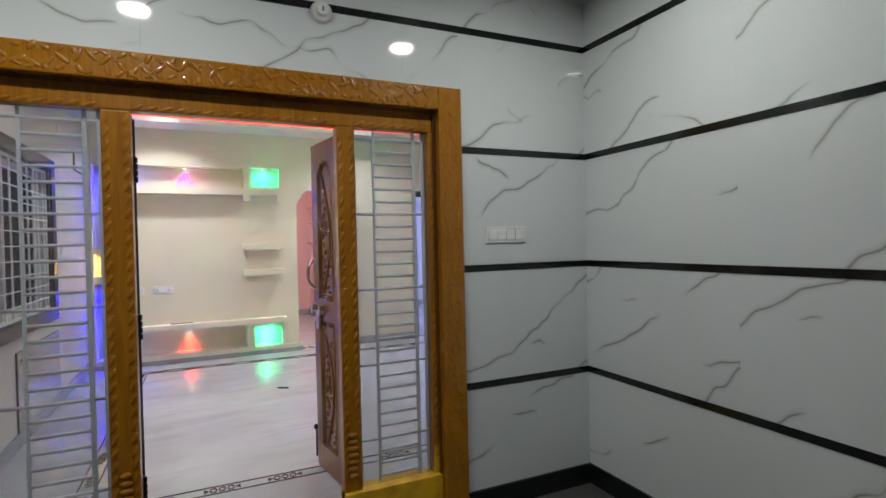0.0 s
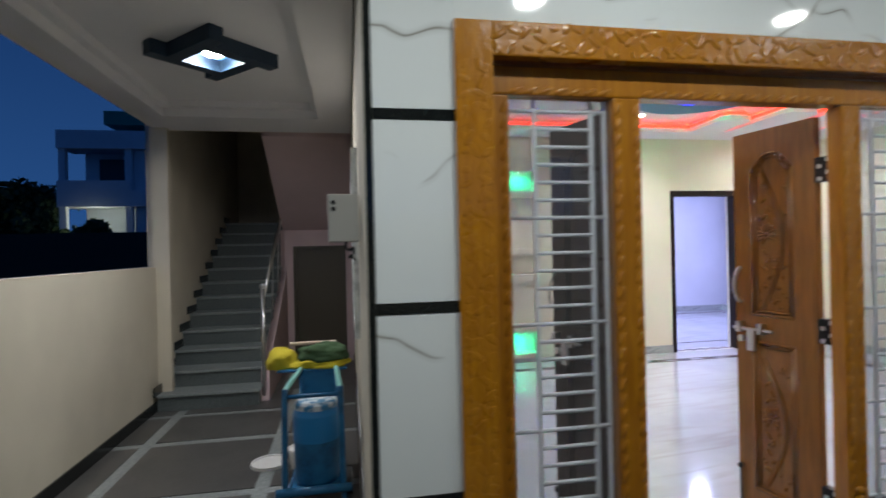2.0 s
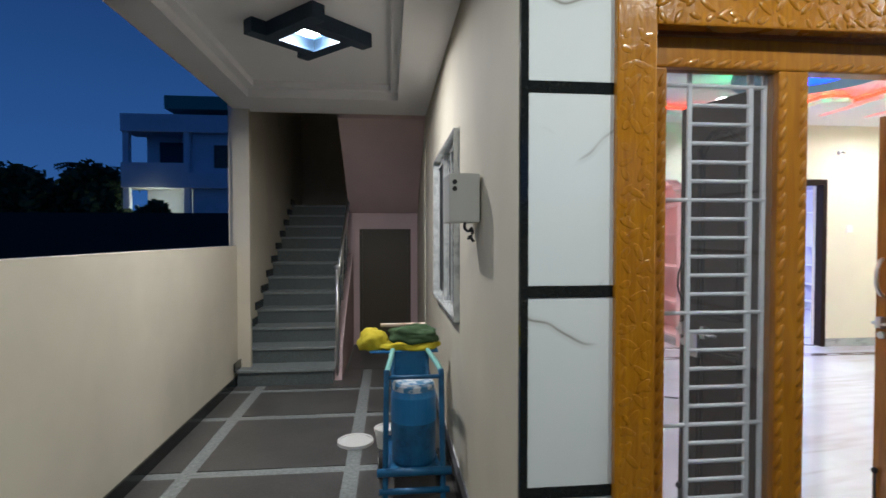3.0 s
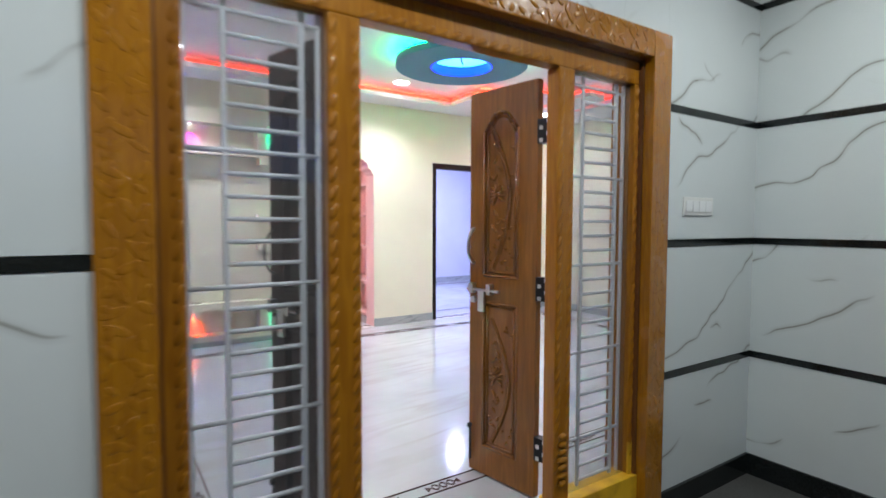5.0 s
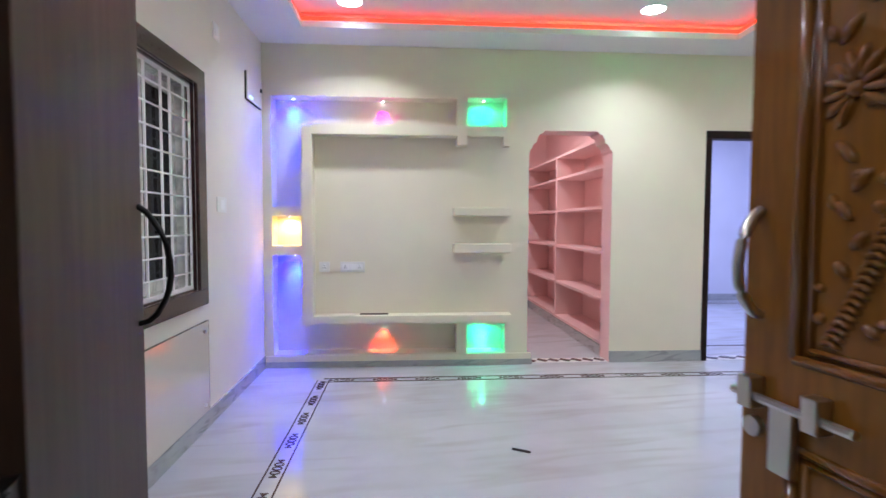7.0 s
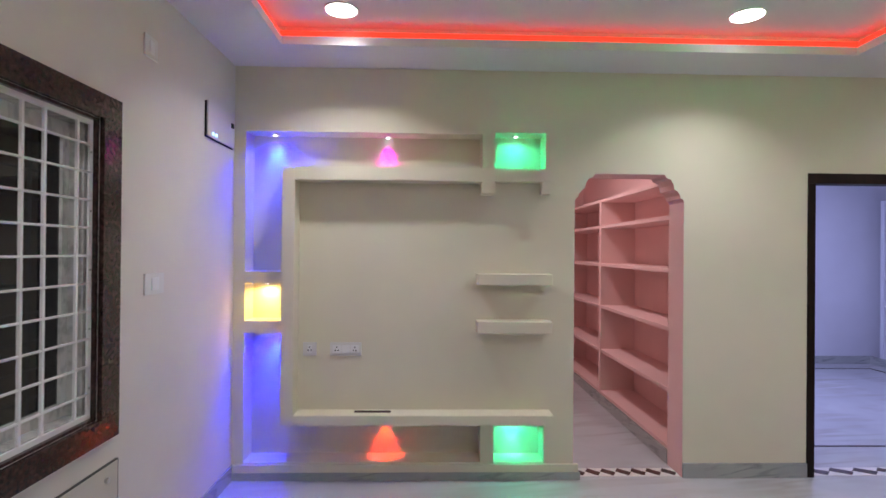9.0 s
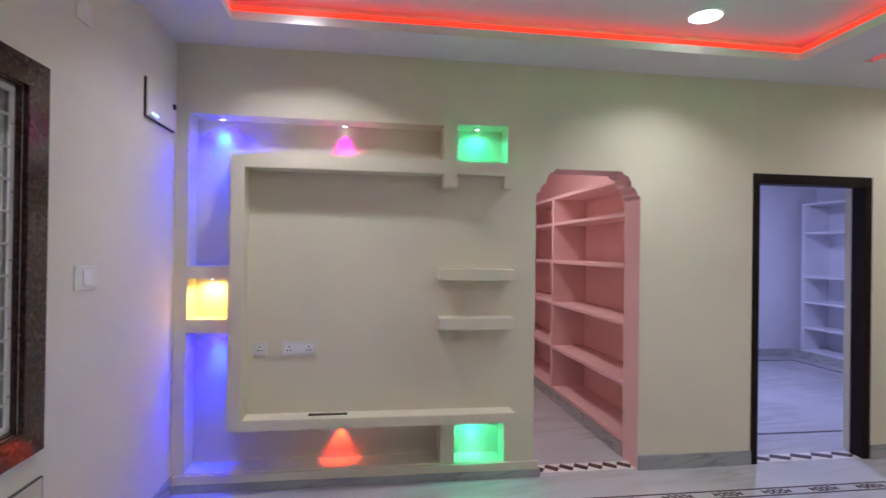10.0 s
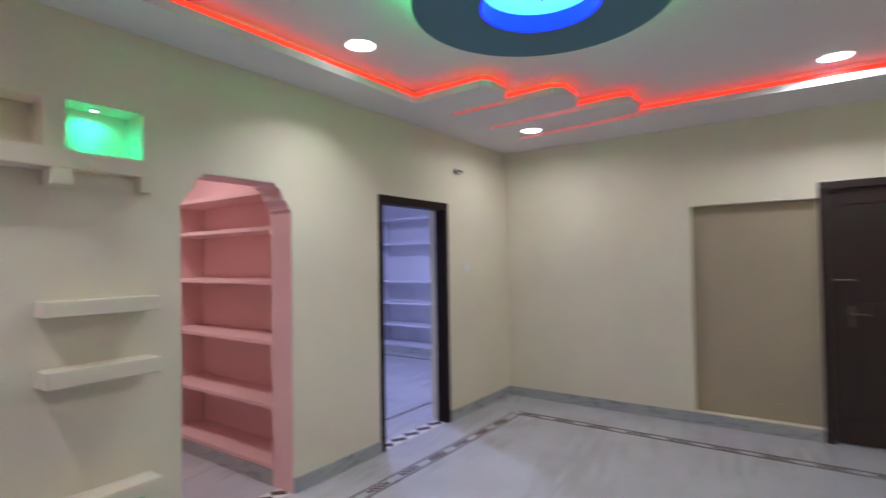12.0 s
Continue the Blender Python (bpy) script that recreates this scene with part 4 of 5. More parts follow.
bm = bmesh.new()
box(bm, LEFT + 0.020, LEFT + 0.030, 7.12, 7.15, 2.315, 2.345, bevel=0.003)
part("latch", bm, M["rubber"], box_, "black latch")
for y in (6.845, 6.895):
    bm = bmesh.new()
    blob(bm, Matrix.Translation((LEFT + 0.020, y, 2.215)) @ pose(0, 0, 0, 0, 90, 0) @ Matrix.Diagonal((0.009, 0.013, 0.004, 1)), 10, 4, half=True)
    part("indicator", bm, M["indicator"], box_, "lit blue indicator")

# pipe stub with wires
cable = thing("cable_stub", (4.077, TV, 2.425), "short white conduit stub with a black wire end in the wall", "cable")
bm = bmesh.new()
disc(bm, 0.028, 0, 0.03, Matrix.Translation((4.077, TV, 2.425)) @ Matrix.Rotation(radians(90), 4, "X"), 16)
part("cover", bm, M["plastic"], cable)
bm = bmesh.new()
tube(bm, [(4.077, TV - 0.02, 2.425), (4.09, TV - 0.05, 2.42), (4.10, TV - 0.06, 2.405)], 0.009, 6)
part("wire", bm, M["rubber"], cable)

# door frames to the bedroom, dark door in the side wall
frame_bed = thing("door_2", (3.435, TV, 0), "dark brown door frame of the open bedroom doorway", "door frame")
frame_bed["kind"] = "structure"
for nm, r in (("jamb", (2.945, 3.0, 0, 2.02)), ("jamb", (3.868, 3.925, 0, 2.02)), ("lintel", (2.945, 3.925, 2.02, 2.09))):
    bm = bmesh.new()
    box(bm, r[0], r[1], TV - 0.006, TV + 0.11, r[2], r[3], bevel=0.004)
    part(nm, bm, M["jamb"], frame_bed)
dark = thing("door_3", (RIGHT, 3.87, 0), "closed dark brown panelled door in a dark frame", "door")
dark["kind"] = "structure"
for nm, r in (("jamb", (3.40, 3.46, 0, 2.08)), ("jamb", (4.275, 4.335, 0, 2.08)), ("lintel", (3.40, 4.335, 2.08, 2.14))):
    bm = bmesh.new()
    box(bm, RIGHT - 0.006, RIGHT + 0.098, r[0], r[1], r[2], r[3], bevel=0.004)
    part(nm, bm, M["inner"], dark)
bm = bmesh.new()
PL = [(3.56, 4.175, 1.15, 1.95), (3.56, 4.175, 0.2, 0.95)]
relief(bm, [3.462, 4.273] + [u for p in PL for u in p[:2]], [0.01, 2.078] + [v for p in PL for v in p[2:]], lambda u, v: 0.012 if any(inside(u, v, p) for p in PL) else 0, 0.04, lambda u, v, d: (RIGHT + 0.05 + d, u, v))
part("leaf_body", bm, M["inner"], dark)
bm = bmesh.new()
box(bm, RIGHT + 0.04, RIGHT + 0.05, 4.12, 4.15, 0.95, 1.12, bevel=0.003)
tube(bm, [(RIGHT + 0.04, 4.135, 1.06), (RIGHT + 0.0, 4.135, 1.06), (RIGHT - 0.005, 4.02, 1.06)], 0.008)
part("door_handle", bm, M["bronze"], dark, "dark bronze lever handle on a long plate")
bm = bmesh.new()
tube(bm, [(RIGHT + 0.045, 4.10, 1.33), (RIGHT + 0.045, 4.26, 1.33)], 0.007)
part("tower_bolt", bm, M["bronze"], dark)
for y, z in ((4.936, 0.66), (4.651, 0.22)):
    bm = bmesh.new()
    box(bm, RIGHT + 0.075, RIGHT + 0.09, y - 0.035, y + 0.035, z - 0.035, z + 0.035, bevel=0.003)
    tagged(part("socket_plate", bm, M["panel"]), "small beige socket plate in the beige recess", "socket", "recess sockets")

holder = thing("lamp_holder", (0.79, FACE, 2.50), "round white empty lamp holder on the tiled porch wall", "lamp holder")
bm = bmesh.new()
disc(bm, 0.055, 0, 0.022, Matrix.Translation((0.79, FACE - 0.003, 2.50)) @ Matrix.Rotation(radians(90), 4, "X"), 24, 0.048)
part("base", bm, M["plastic"], holder)
bm = bmesh.new()
disc(bm, 0.03, 0.022, 0.05, Matrix.Translation((0.79, FACE - 0.003, 2.50)) @ Matrix.Rotation(radians(90), 4, "X"), 20, 0.027)
part("socket", bm, M["white"], holder)
part("slot", boxes((0.787, 0.793, FACE - 0.056, FACE - 0.053, 2.488, 2.512)), M["rubber"], holder)

# window with granite surround, grille and sliding sashes
win = thing("window_2", (LEFT, 5.13, 0.73), "sliding window in plastic-wrapped white frames behind a white grille, with brown granite surround", "window")
win["kind"] = "structure"
A0, A1, B0, B1 = 4.245, 5.937, 0.760, 2.142
for nm, r in (("surround_sill", (A0, A1, B0, WIN[2])), ("surround_head", (A0, A1, WIN[3], B1)), ("surround_jamb", (A0, WIN[0], WIN[2], WIN[3])), ("surround_jamb", (WIN[1], A1, WIN[2], WIN[3]))):
    bm = bmesh.new()
    box(bm, LEFT - 0.002, LEFT + 0.02, *r, bevel=0.003)
    part(nm, bm, M["granite"], win)
for nm, r in (("reveal", (WIN[0], WIN[1], WIN[2], WIN[2] + 0.012)), ("reveal", (WIN[0], WIN[1], WIN[3] - 0.012, WIN[3])), ("reveal", (WIN[0], WIN[0] + 0.012, WIN[2], WIN[3])), ("reveal", (WIN[1] - 0.012, WIN[1], WIN[2], WIN[3]))):
    part(nm, boxes((-1.04, LEFT - 0.002, *r)), M["granite"], win)
gx = LEFT - 0.022
for k in range(10):
    z = WIN[2] + 0.108 * (k + 1)
    bm = bmesh.new()
    tube(bm, [(gx, WIN[0] + 0.01, z), (gx, WIN[1] - 0.01, z)], 0.0052, 6)
    part("grille_bar", bm, M["white"], win, smooth=True)
for y in (4.455, 4.725, 4.885, 5.145, 5.285, 5.455, 5.555, 5.722):
    part("grille_upright", boxes((gx - 0.005, gx + 0.005, y - 0.0055, y + 0.0055, WIN[2] + 0.012, WIN[3] - 0.012)), M["white"], win)
for y0, y1, z0, z1 in ((WIN[0] + 0.012, WIN[0] + 0.032, WIN[2] + 0.012, WIN[3] - 0.012), (WIN[1] - 0.032, WIN[1] - 0.012, WIN[2] + 0.012, WIN[3] - 0.012), (WIN[0] + 0.032, WIN[1] - 0.032, WIN[2] + 0.012, WIN[2] + 0.032), (WIN[0] + 0.032, WIN[1] - 0.032, WIN[3] - 0.032, WIN[3] - 0.012)):
    edge = part("grille_frame", boxes((gx - 0.004, gx + 0.004, y0, y1, z0, z1)), M["white"], win, "flat white edge bar of the grille")
    if z1 - z0 > 0.5:
        for k in range(5):
            bm = bmesh.new()
            blob(bm, Matrix.Translation((gx + 0.004, (y0 + y1) / 2, z0 + 0.12 + 0.23 * k)) @ pose(0, 0, 0, 0, 90, 0) @ Matrix.Diagonal((0.004, 0.004, 0.002, 1)), 8, 3, half=True)
            part("screw", bm, M["iron"], edge)
for i, (y0, y1, x0) in enumerate(((4.365, 4.885, -1.085), (4.835, 5.355, -1.055), (5.305, 5.81, -1.085))):
    sash = part("sash", boxes((x0, x0 + 0.028, y0, y0 + 0.055, 0.872, 2.028), (x0, x0 + 0.028, y1 - 0.055, y1, 0.872, 2.028), (x0, x0 + 0.028, y0 + 0.055, y1 - 0.055, 0.872, 0.94), (x0, x0 + 0.028, y0 + 0.055, y1 - 0.055, 1.96, 2.028)), M["upvc"], win, "white sash frame still wrapped in clear film")
    pane = part("pane", boxes((x0 + 0.011, x0 + 0.016, y0 + 0.055, y1 - 0.055, 0.94, 1.96)), M["tinted"], sash)
    pane.visible_shadow = False
part("outer_frame", boxes((-1.125, -1.0, WIN[0] + 0.012, WIN[0] + 0.03, 0.868, 2.033), (-1.125, -1.0, WIN[1] - 0.03, WIN[1] - 0.012, 0.868, 2.033), (-1.125, -1.0, WIN[0] + 0.03, WIN[1] - 0.03, 0.868, 0.886), (-1.125, -1.0, WIN[0] + 0.03, WIN[1] - 0.03, 2.016, 2.033)), M["upvc"], win)

# glass board under the window
board = thing("glass_board", (LEFT, 5.4, 0.1), "glossy cream glass board fixed under the window with steel studs", "wall board")
bm = bmesh.new()
box(bm, LEFT + 0.004, LEFT + 0.014, 4.80, 5.94, 0.105, 0.655, bevel=0.002)
mb = mat("cream_back_painted_glass", (0.66, 0.62, 0.53), 0.03, coat=1.0)
part("sheet", bm, mb, board)
medge = mat("dark_green_glass_edge", (0.05, 0.07, 0.06), 0.2)
for r in ((4.796, 4.80, 0.105, 0.655), (5.94, 5.944, 0.105, 0.655), (4.796, 5.944, 0.655, 0.659)):
    part("edge", boxes((LEFT + 0.002, LEFT + 0.0135, *r)), medge, board, "dark glass edge")
for y, z in ((4.87, 0.60), (5.86, 0.60), (4.87, 0.16), (5.86, 0.16)):
    bm = bmesh.new()
    disc(bm, 0.011, 0, 0.012, Matrix.Translation((LEFT + 0.014, y, z)) @ Matrix.Rotation(radians(90), 4, "Y"), 14)
    part("stud", bm, M["steel"], board)

# ---- ceiling lights ----
def downlight(p, label, group):
    d = thing("downlight", p, label, "ceiling light", group)
    bm = bmesh.new()
    ring(bm, 0.086, 0.096, -0.008, 0.0, Matrix.Translation(p), 40)
    part("rim", bm, M["white"], d, smooth=False)
    bm = bmesh.new()
    disc(bm, 0.086, -0.010, -0.001, Matrix.Translation(p), 40)
    part("diffuser", bm, M["lamp"], d, "lit white diffuser")


# the last two fittings are added to go with the fill lamps
for p in ROOM_LAMPS:
    downlight(p, "round white recessed downlight, lit, in the plaster ceiling; two are added as fill", "room downlights")
# the first fitting is added for the unseen lamp at the left
for p in PORCH_LAMPS:
    downlight(p, "round white downlight, lit, in the porch ceiling; the leftmost is unseen and added", "porch downlights")
DC = Matrix.Translation((2.09, 5.40, 0))
drop = thing("ceiling_drop", (2.09, 5.40, 2.74), "round teal ceiling drop, green rim light, blue lit centre", "ceiling light")
bm = bmesh.new()
ring(bm, 0.285, 0.61, 2.74, 2.80, DC, 96)
part("drop_ring", bm, M["teal"], drop, smooth=False)
bm = bmesh.new()
ring(bm, 0.50, 0.52, 2.80, HIGH, DC, 64)
part("hanger_ring", bm, M["ceil"], drop)
bm = bmesh.new()
ring(bm, 0.560, 0.585, 2.8005, 2.818, DC, 64)
part("green_strip", bm, M["greenled"], drop, "lit green strip behind the rim")
bm = bmesh.new()
ring(bm, 0.275, 0.284, 2.742, 2.83, DC, 64)
part("blue_strip", bm, M["blueled"], drop, "lit blue strip round the opening")
bm = bmesh.new()
disc(bm, 0.49, 2.86, 2.87, DC, 64)
part("centre_disc", bm, M["cyan"], drop, "glowing pale blue centre")
bm = bmesh.new()
tube(bm, [(2.09, 5.40, 2.86), (2.09, 5.40, 2.80), (2.10, 5.39, 2.77)], 0.008, 6)
part("fan_hook", bm, M["rubber"], drop, "dark fan hook wire")
# red strip on the border's edge
strip = thing("light_strip", (1.9, 5.2, LOW), "red light strip lying along the tray edge of the ceiling border", "light strip")
n = len(TRAY)
area = sum(TRAY[k][0] * TRAY[(k + 1) % n][1] - TRAY[(k + 1) % n][0] * TRAY[k][1] for k in range(n))
offs = []
for k in range(n):
    p, q, r = Vector(TRAY[k - 1]), Vector(TRAY[k]), Vector(TRAY[(k + 1) % n])
    a, b = (q - p).normalized(), (r - q).normalized()
    sg = 1 if area > 0 else -1
    na, nb = Vector((a.y, -a.x)) * sg, Vector((b.y, -b.x)) * sg
    m = (na + nb)
    m = m / max(m.dot(na), 0.5)
    offs.append([q + m * d for d in (0.010, 0.022, 0.055, 0.062)])
lo, hi = LOW + 0.0505, HIGH - 0.001
back = bmesh.new()
for k in range(n):
    a, b = offs[k], offs[(k + 1) % n]
    for i, top, kind in ((0, lo + 0.034, "strip"), (2, hi, "riser")):
        bm = bmesh.new() if kind == "strip" else back
        vs = [bm.verts.new((*v, z)) for v, z in ((a[i], lo), (b[i], lo), (b[i], top), (a[i], top), (a[i + 1], lo), (b[i + 1], lo), (b[i + 1], top), (a[i + 1], top))]
        for f in ((0, 1, 2, 3), (7, 6, 5, 4), (3, 2, 6, 7), (0, 4, 5, 1)):
            bm.faces.new([vs[j] for j in f])
        if kind == "strip":
            part("strip_segment", bm, M["redled"], strip)
struct("trim_cove", back, M["ceil"], "white plaster riser behind the red light strip", "trim")

# ---- store room and bedroom shelves ----
def shelf_unit(x0, x1, y0, y1, levels, uprights, m_, name, label):
    s = thing(name, (x0, (y0 + y1) / 2, 0), label, "shelf")
    for z in levels:
        bm = bmesh.new()
        box(bm, x0, x1, y0, y1, z - 0.010, z + 0.020, bevel=0.003)
        part("shelf", bm, m_, s)
    for y in uprights:
        bm = bmesh.new()
        box(bm, x0 - 0.003, x1, y - 0.028, y + 0.028, 0.0, levels[-1] + 0.02)
        part("upright", bm, m_, s)
    return s


shelf_unit(2.095, 2.439, 7.475, 10.74, (0.11, 0.53, 0.975, 1.40, 1.785, 2.05), (9.0, 10.60), M["pink"], "store_shelves", "pink painted built-in plaster shelves, empty")
shelf_unit(6.56, 6.949, 7.9, 10.72, (0.12, 0.45, 0.82, 1.19, 1.83, 2.25), (7.93, 10.69), M["lilac"], "bedroom_shelves", "white built-in plaster shelves, empty")

# floor inlays
def mosaic(x0, x1, y0, y1, n, name):
    s = struct(name, boxes((x0, x1, y0, y1, 0.0, 0.0035)), M["inlay2"], "black and white diamond mosaic threshold in the floor", "floor inlay")
    w = (x1 - x0) / n
    for k in range(n):
        a = x0 + w * k
        bm = bmesh.new()
        prism(bm, [(a + 0.02 * w, y1 - 0.055), (a + 0.30 * w, y1 - 0.008), (a + 0.98 * w, y0 + 0.055), (a + 0.70 * w, y0 + 0.008)], lambda u, v, d: (u, v, d), 0.001, 0.0065)
        part("lozenge", bm, M["inlay"], s)


mosaic(1.335, 2.08, TV + 0.02, TV + 0.15, 7, "inlay_arch")
mosaic(3.0, 3.868, TV + 0.02, TV + 0.15, 5, "inlay_doorway")


def border_strip(p, q, name):
    """Two fine lines with linked ovals between them, along a straight run."""
    p, q = Vector((*p, 0)), Vector((*q, 0))
    d = (q - p).normalized()
    s = Vector((-d.y, d.x, 0))
    L = (q - p).length
    bm = bmesh.new()
    m0 = Matrix(((d.x, s.x, 0, p.x), (d.y, s.y, 0, p.y), (0, 0, 1, 0), (0, 0, 0, 1)))
    for w in (-0.045, 0.045):
        box(bm, 0, L, w - 0.004, w + 0.004, 0.0005, 0.004, m=m0)
    k = 0.1
    while k < L - 0.1:
        for j in range(3):
            ring(bm, 0.014, 0.020, 0.0005, 0.004, m0 @ Matrix.Translation((k + 0.045 * j, 0, 0)) @ Matrix.Diagonal((1, 1.35, 1, 1)), 14)
        for e, sg in ((k - 0.05, 1), (k + 0.14, -1)):
            prism(bm, [(e, -0.02), (e + 0.028 * sg, 0), (e, 0.02)], lambda u, v, z: m0 @ Vector((u, v, z)), 0.0005, 0.004)
        k += 0.34
    return struct(name, bm, M["inlay"], "brown marble border of linked ovals let into the floor", "floor inlay")


border_strip((-0.40, 3.5), (-0.40, 6.83), "inlay_border_west")
border_strip((-0.40, 6.83), (4.52, 6.83), "inlay_border_north")
border_strip((4.52, 6.83), (4.52, 3.5), "inlay_border_east")
border_strip((4.52, 3.5), (-0.40, 3.5), "inlay_border_south")
struct("inlay_line_bedroom", boxes((2.7, 6.3, 7.79, 7.815, 0.0, 0.003), (2.7, 6.3, 10.55, 10.575, 0.0, 0.003), (6.275, 6.3, 7.815, 10.55, 0.0, 0.003)), M["inlay"], "dark marble line in the bedroom floor", "floor inlay")
bm = bmesh.new()
tube(bm, [(0.84, 5.49, 0.007), (0.93, 5.44, 0.007)], 0.007, 8)
tagged(part("pen", bm, M["rubber"]), "small black pen lying on the marble floor", "pen")

# ---- side passage ----
meter = thing("meter_box", (-1.10, 3.72, 1.45), "light grey metal meter box with a hanging black cable", "electrical box")
bm = bmesh.new()
box(bm, -1.24, -1.10, 3.60, 3.86, 1.45, 1.67, bevel=0.005)
part("case", bm, M["grey"], meter)
for z in (1.60, 1.63):
    bm = bmesh.new()
    disc(bm, 0.011, 0, 0.006, Matrix.Translation((-1.215, 3.60, z)) @ Matrix.Rotation(radians(90), 4, "X"), 14)
    part("knockout", bm, M["rubber"], meter)
bm = bmesh.new()
tube(bm, smooth_path([(-1.16, 3.66, 1.45), (-1.165, 3.65, 1.42), (-1.14, 3.65, 1.405), (-1.13, 3.65, 1.43), (-1.125, 3.65, 1.39), (-1.15, 3.65, 1.37), (-1.14, 3.65, 1.39), (-1.12, 3.65, 1.36)]), 0.007, 6)
part("cable", bm, M["rubber"], meter, "black hanging cable")
stair = thing("staircase", (-2.55, 6.8, OUT), "grey granite staircase with a steel newel post", "staircase")
STEPS, RISE, RUN = 12, 0.172, 0.285
for k in range(STEPS):
    bm = bmesh.new()
    y = 6.8 + RUN * k
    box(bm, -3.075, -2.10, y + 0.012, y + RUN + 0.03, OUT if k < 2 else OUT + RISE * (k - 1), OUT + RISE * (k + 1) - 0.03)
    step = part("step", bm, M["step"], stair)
    # tread in the lighter copy, so the lit step tops are painted
    bm = bmesh.new()
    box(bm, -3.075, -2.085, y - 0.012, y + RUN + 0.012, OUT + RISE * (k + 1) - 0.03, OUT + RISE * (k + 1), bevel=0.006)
    part("tread", bm, M["tread"], step, "tread slab, its lit top put into a lighter granite colour")
ye, ze = 6.8 + RUN * STEPS, OUT + RISE * STEPS
part("landing", boxes((-3.075, -1.1, ye + 0.03, 11.0, ze - 0.15, ze)), M["step"], stair)
for k in range(STEPS):
    y = 6.8 + RUN * k
    z = OUT + RISE * (k + 1)
    part("skirting", boxes((-3.08, -3.066, y - 0.09, y + RUN - 0.02, z, z + 0.09)), M["black"], stair, "black skirting piece beside a step")
bm = bmesh.new()
prism(bm, [(6.95, OUT), (7.02, OUT + 0.35), (ye, ze), (ye + 0.1, ze), (ye + 0.1, OUT)], lambda u, v, d: (d, u, v), -2.10, -2.02)
part("string_wall", bm, M["soffit"], stair, "pinkish wall under the flight")
bm = bmesh.new()
prism(bm, [(7.16, 2.70), (7.16, 2.96), (ye, ze), (ye, ze - 0.16), (8.85, 1.72)], lambda u, v, d: (d, u, v), -2.07, -1.1)
part("upper_flight", bm, M["soffit"], stair, "pinkish underside of the upper flight")
bm = bmesh.new()
tube(bm, [(-2.07, 6.98, OUT), (-2.07, 6.98, 1.03)], 0.022, 12)
blob(bm, Matrix.Translation((-2.07, 6.98, 1.05)) @ Matrix.Diagonal((0.032, 0.032, 0.032, 1)), 12, 8)
post = part("newel_post", bm, M["steel"], stair, "steel newel post with a ball", smooth=True)
bm = bmesh.new()
tube(bm, [(-2.07, 6.98, 0.90), (-2.07, ye, ze + 0.88)], 0.02, 10)
part("handrail", bm, M["steel"], stair, smooth=True)
for k in range(3, STEPS, 2):
    bm = bmesh.new()
    y = 6.8 + RUN * (k + 0.5)
    tube(bm, [(-2.09, y, OUT + RISE * (k + 1)), (-2.07, y, 0.90 + (y - 6.98) * (ze - 0.02) / (ye - 6.98))], 0.009, 8)
    part("baluster", bm, M["steel"], stair, smooth=True)
struct("wall_under_stair", boxes((-2.10, -1.93, 8.8, 8.9, OUT, 1.72), (-1.20, -1.1, 8.8, 8.9, OUT, 1.72), (-1.93, -1.20, 8.8, 8.9, 1.49, 1.72)), M["soffit"], "pinkish wall under the landing", "wall")
und = thing("door_4", (-1.565, 8.84, OUT), "closed dark grey low door under the stairs", "door")
und["kind"] = "structure"
part("leaf_body", boxes((-1.89, -1.24, 8.845, 8.875, OUT, 1.45)), M["darkdoor"], und)
part("frame", boxes((-1.93, -1.89, 8.79, 8.88, OUT, 1.49), (-1.24, -1.20, 8.79, 8.88, OUT, 1.49), (-1.89, -1.24, 8.79, 8.88, 1.45, 1.49)), M["darkdoor"], und)

# star lamp
star = thing("star_lamp", (-2.06, 5.05, 2.86), "navy pinwheel ceiling lamp, its bulb-lit inside made as a glowing square", "ceiling light")
for k in range(4):
    bm = bmesh.new()
    box(bm, -0.36, 0.16, 0.15, 0.25, -0.10, 0.0, bevel=0.004, m=Matrix.Translation((-2.06, 5.05, 2.86)) @ pose(0, 0, 0, 0, 0, 45 + 90 * k))
    part("arm", bm, M["navy"], star)
# no lamp of its own: glow stands in for bulb light inside the frame
bm = bmesh.new()
box(bm, -0.155, 0.155, -0.155, 0.155, -0.012, -0.003, m=Matrix.Translation((-2.06, 5.05, 2.86)) @ pose(0, 0, 0, 0, 0, 45))
part("glow_square", bm, M["frameglow"], star, "glowing square standing in for the bulb-lit inside of the frame")
bm = bmesh.new()
blob(bm, Matrix.Translation((-2.06, 5.05, 2.832)) @ Matrix.Diagonal((0.075, 0.075, 0.036, 1)), 16, 8)
part("bulb", bm, M["bulb"], star, "bright white bulb", smooth=True)

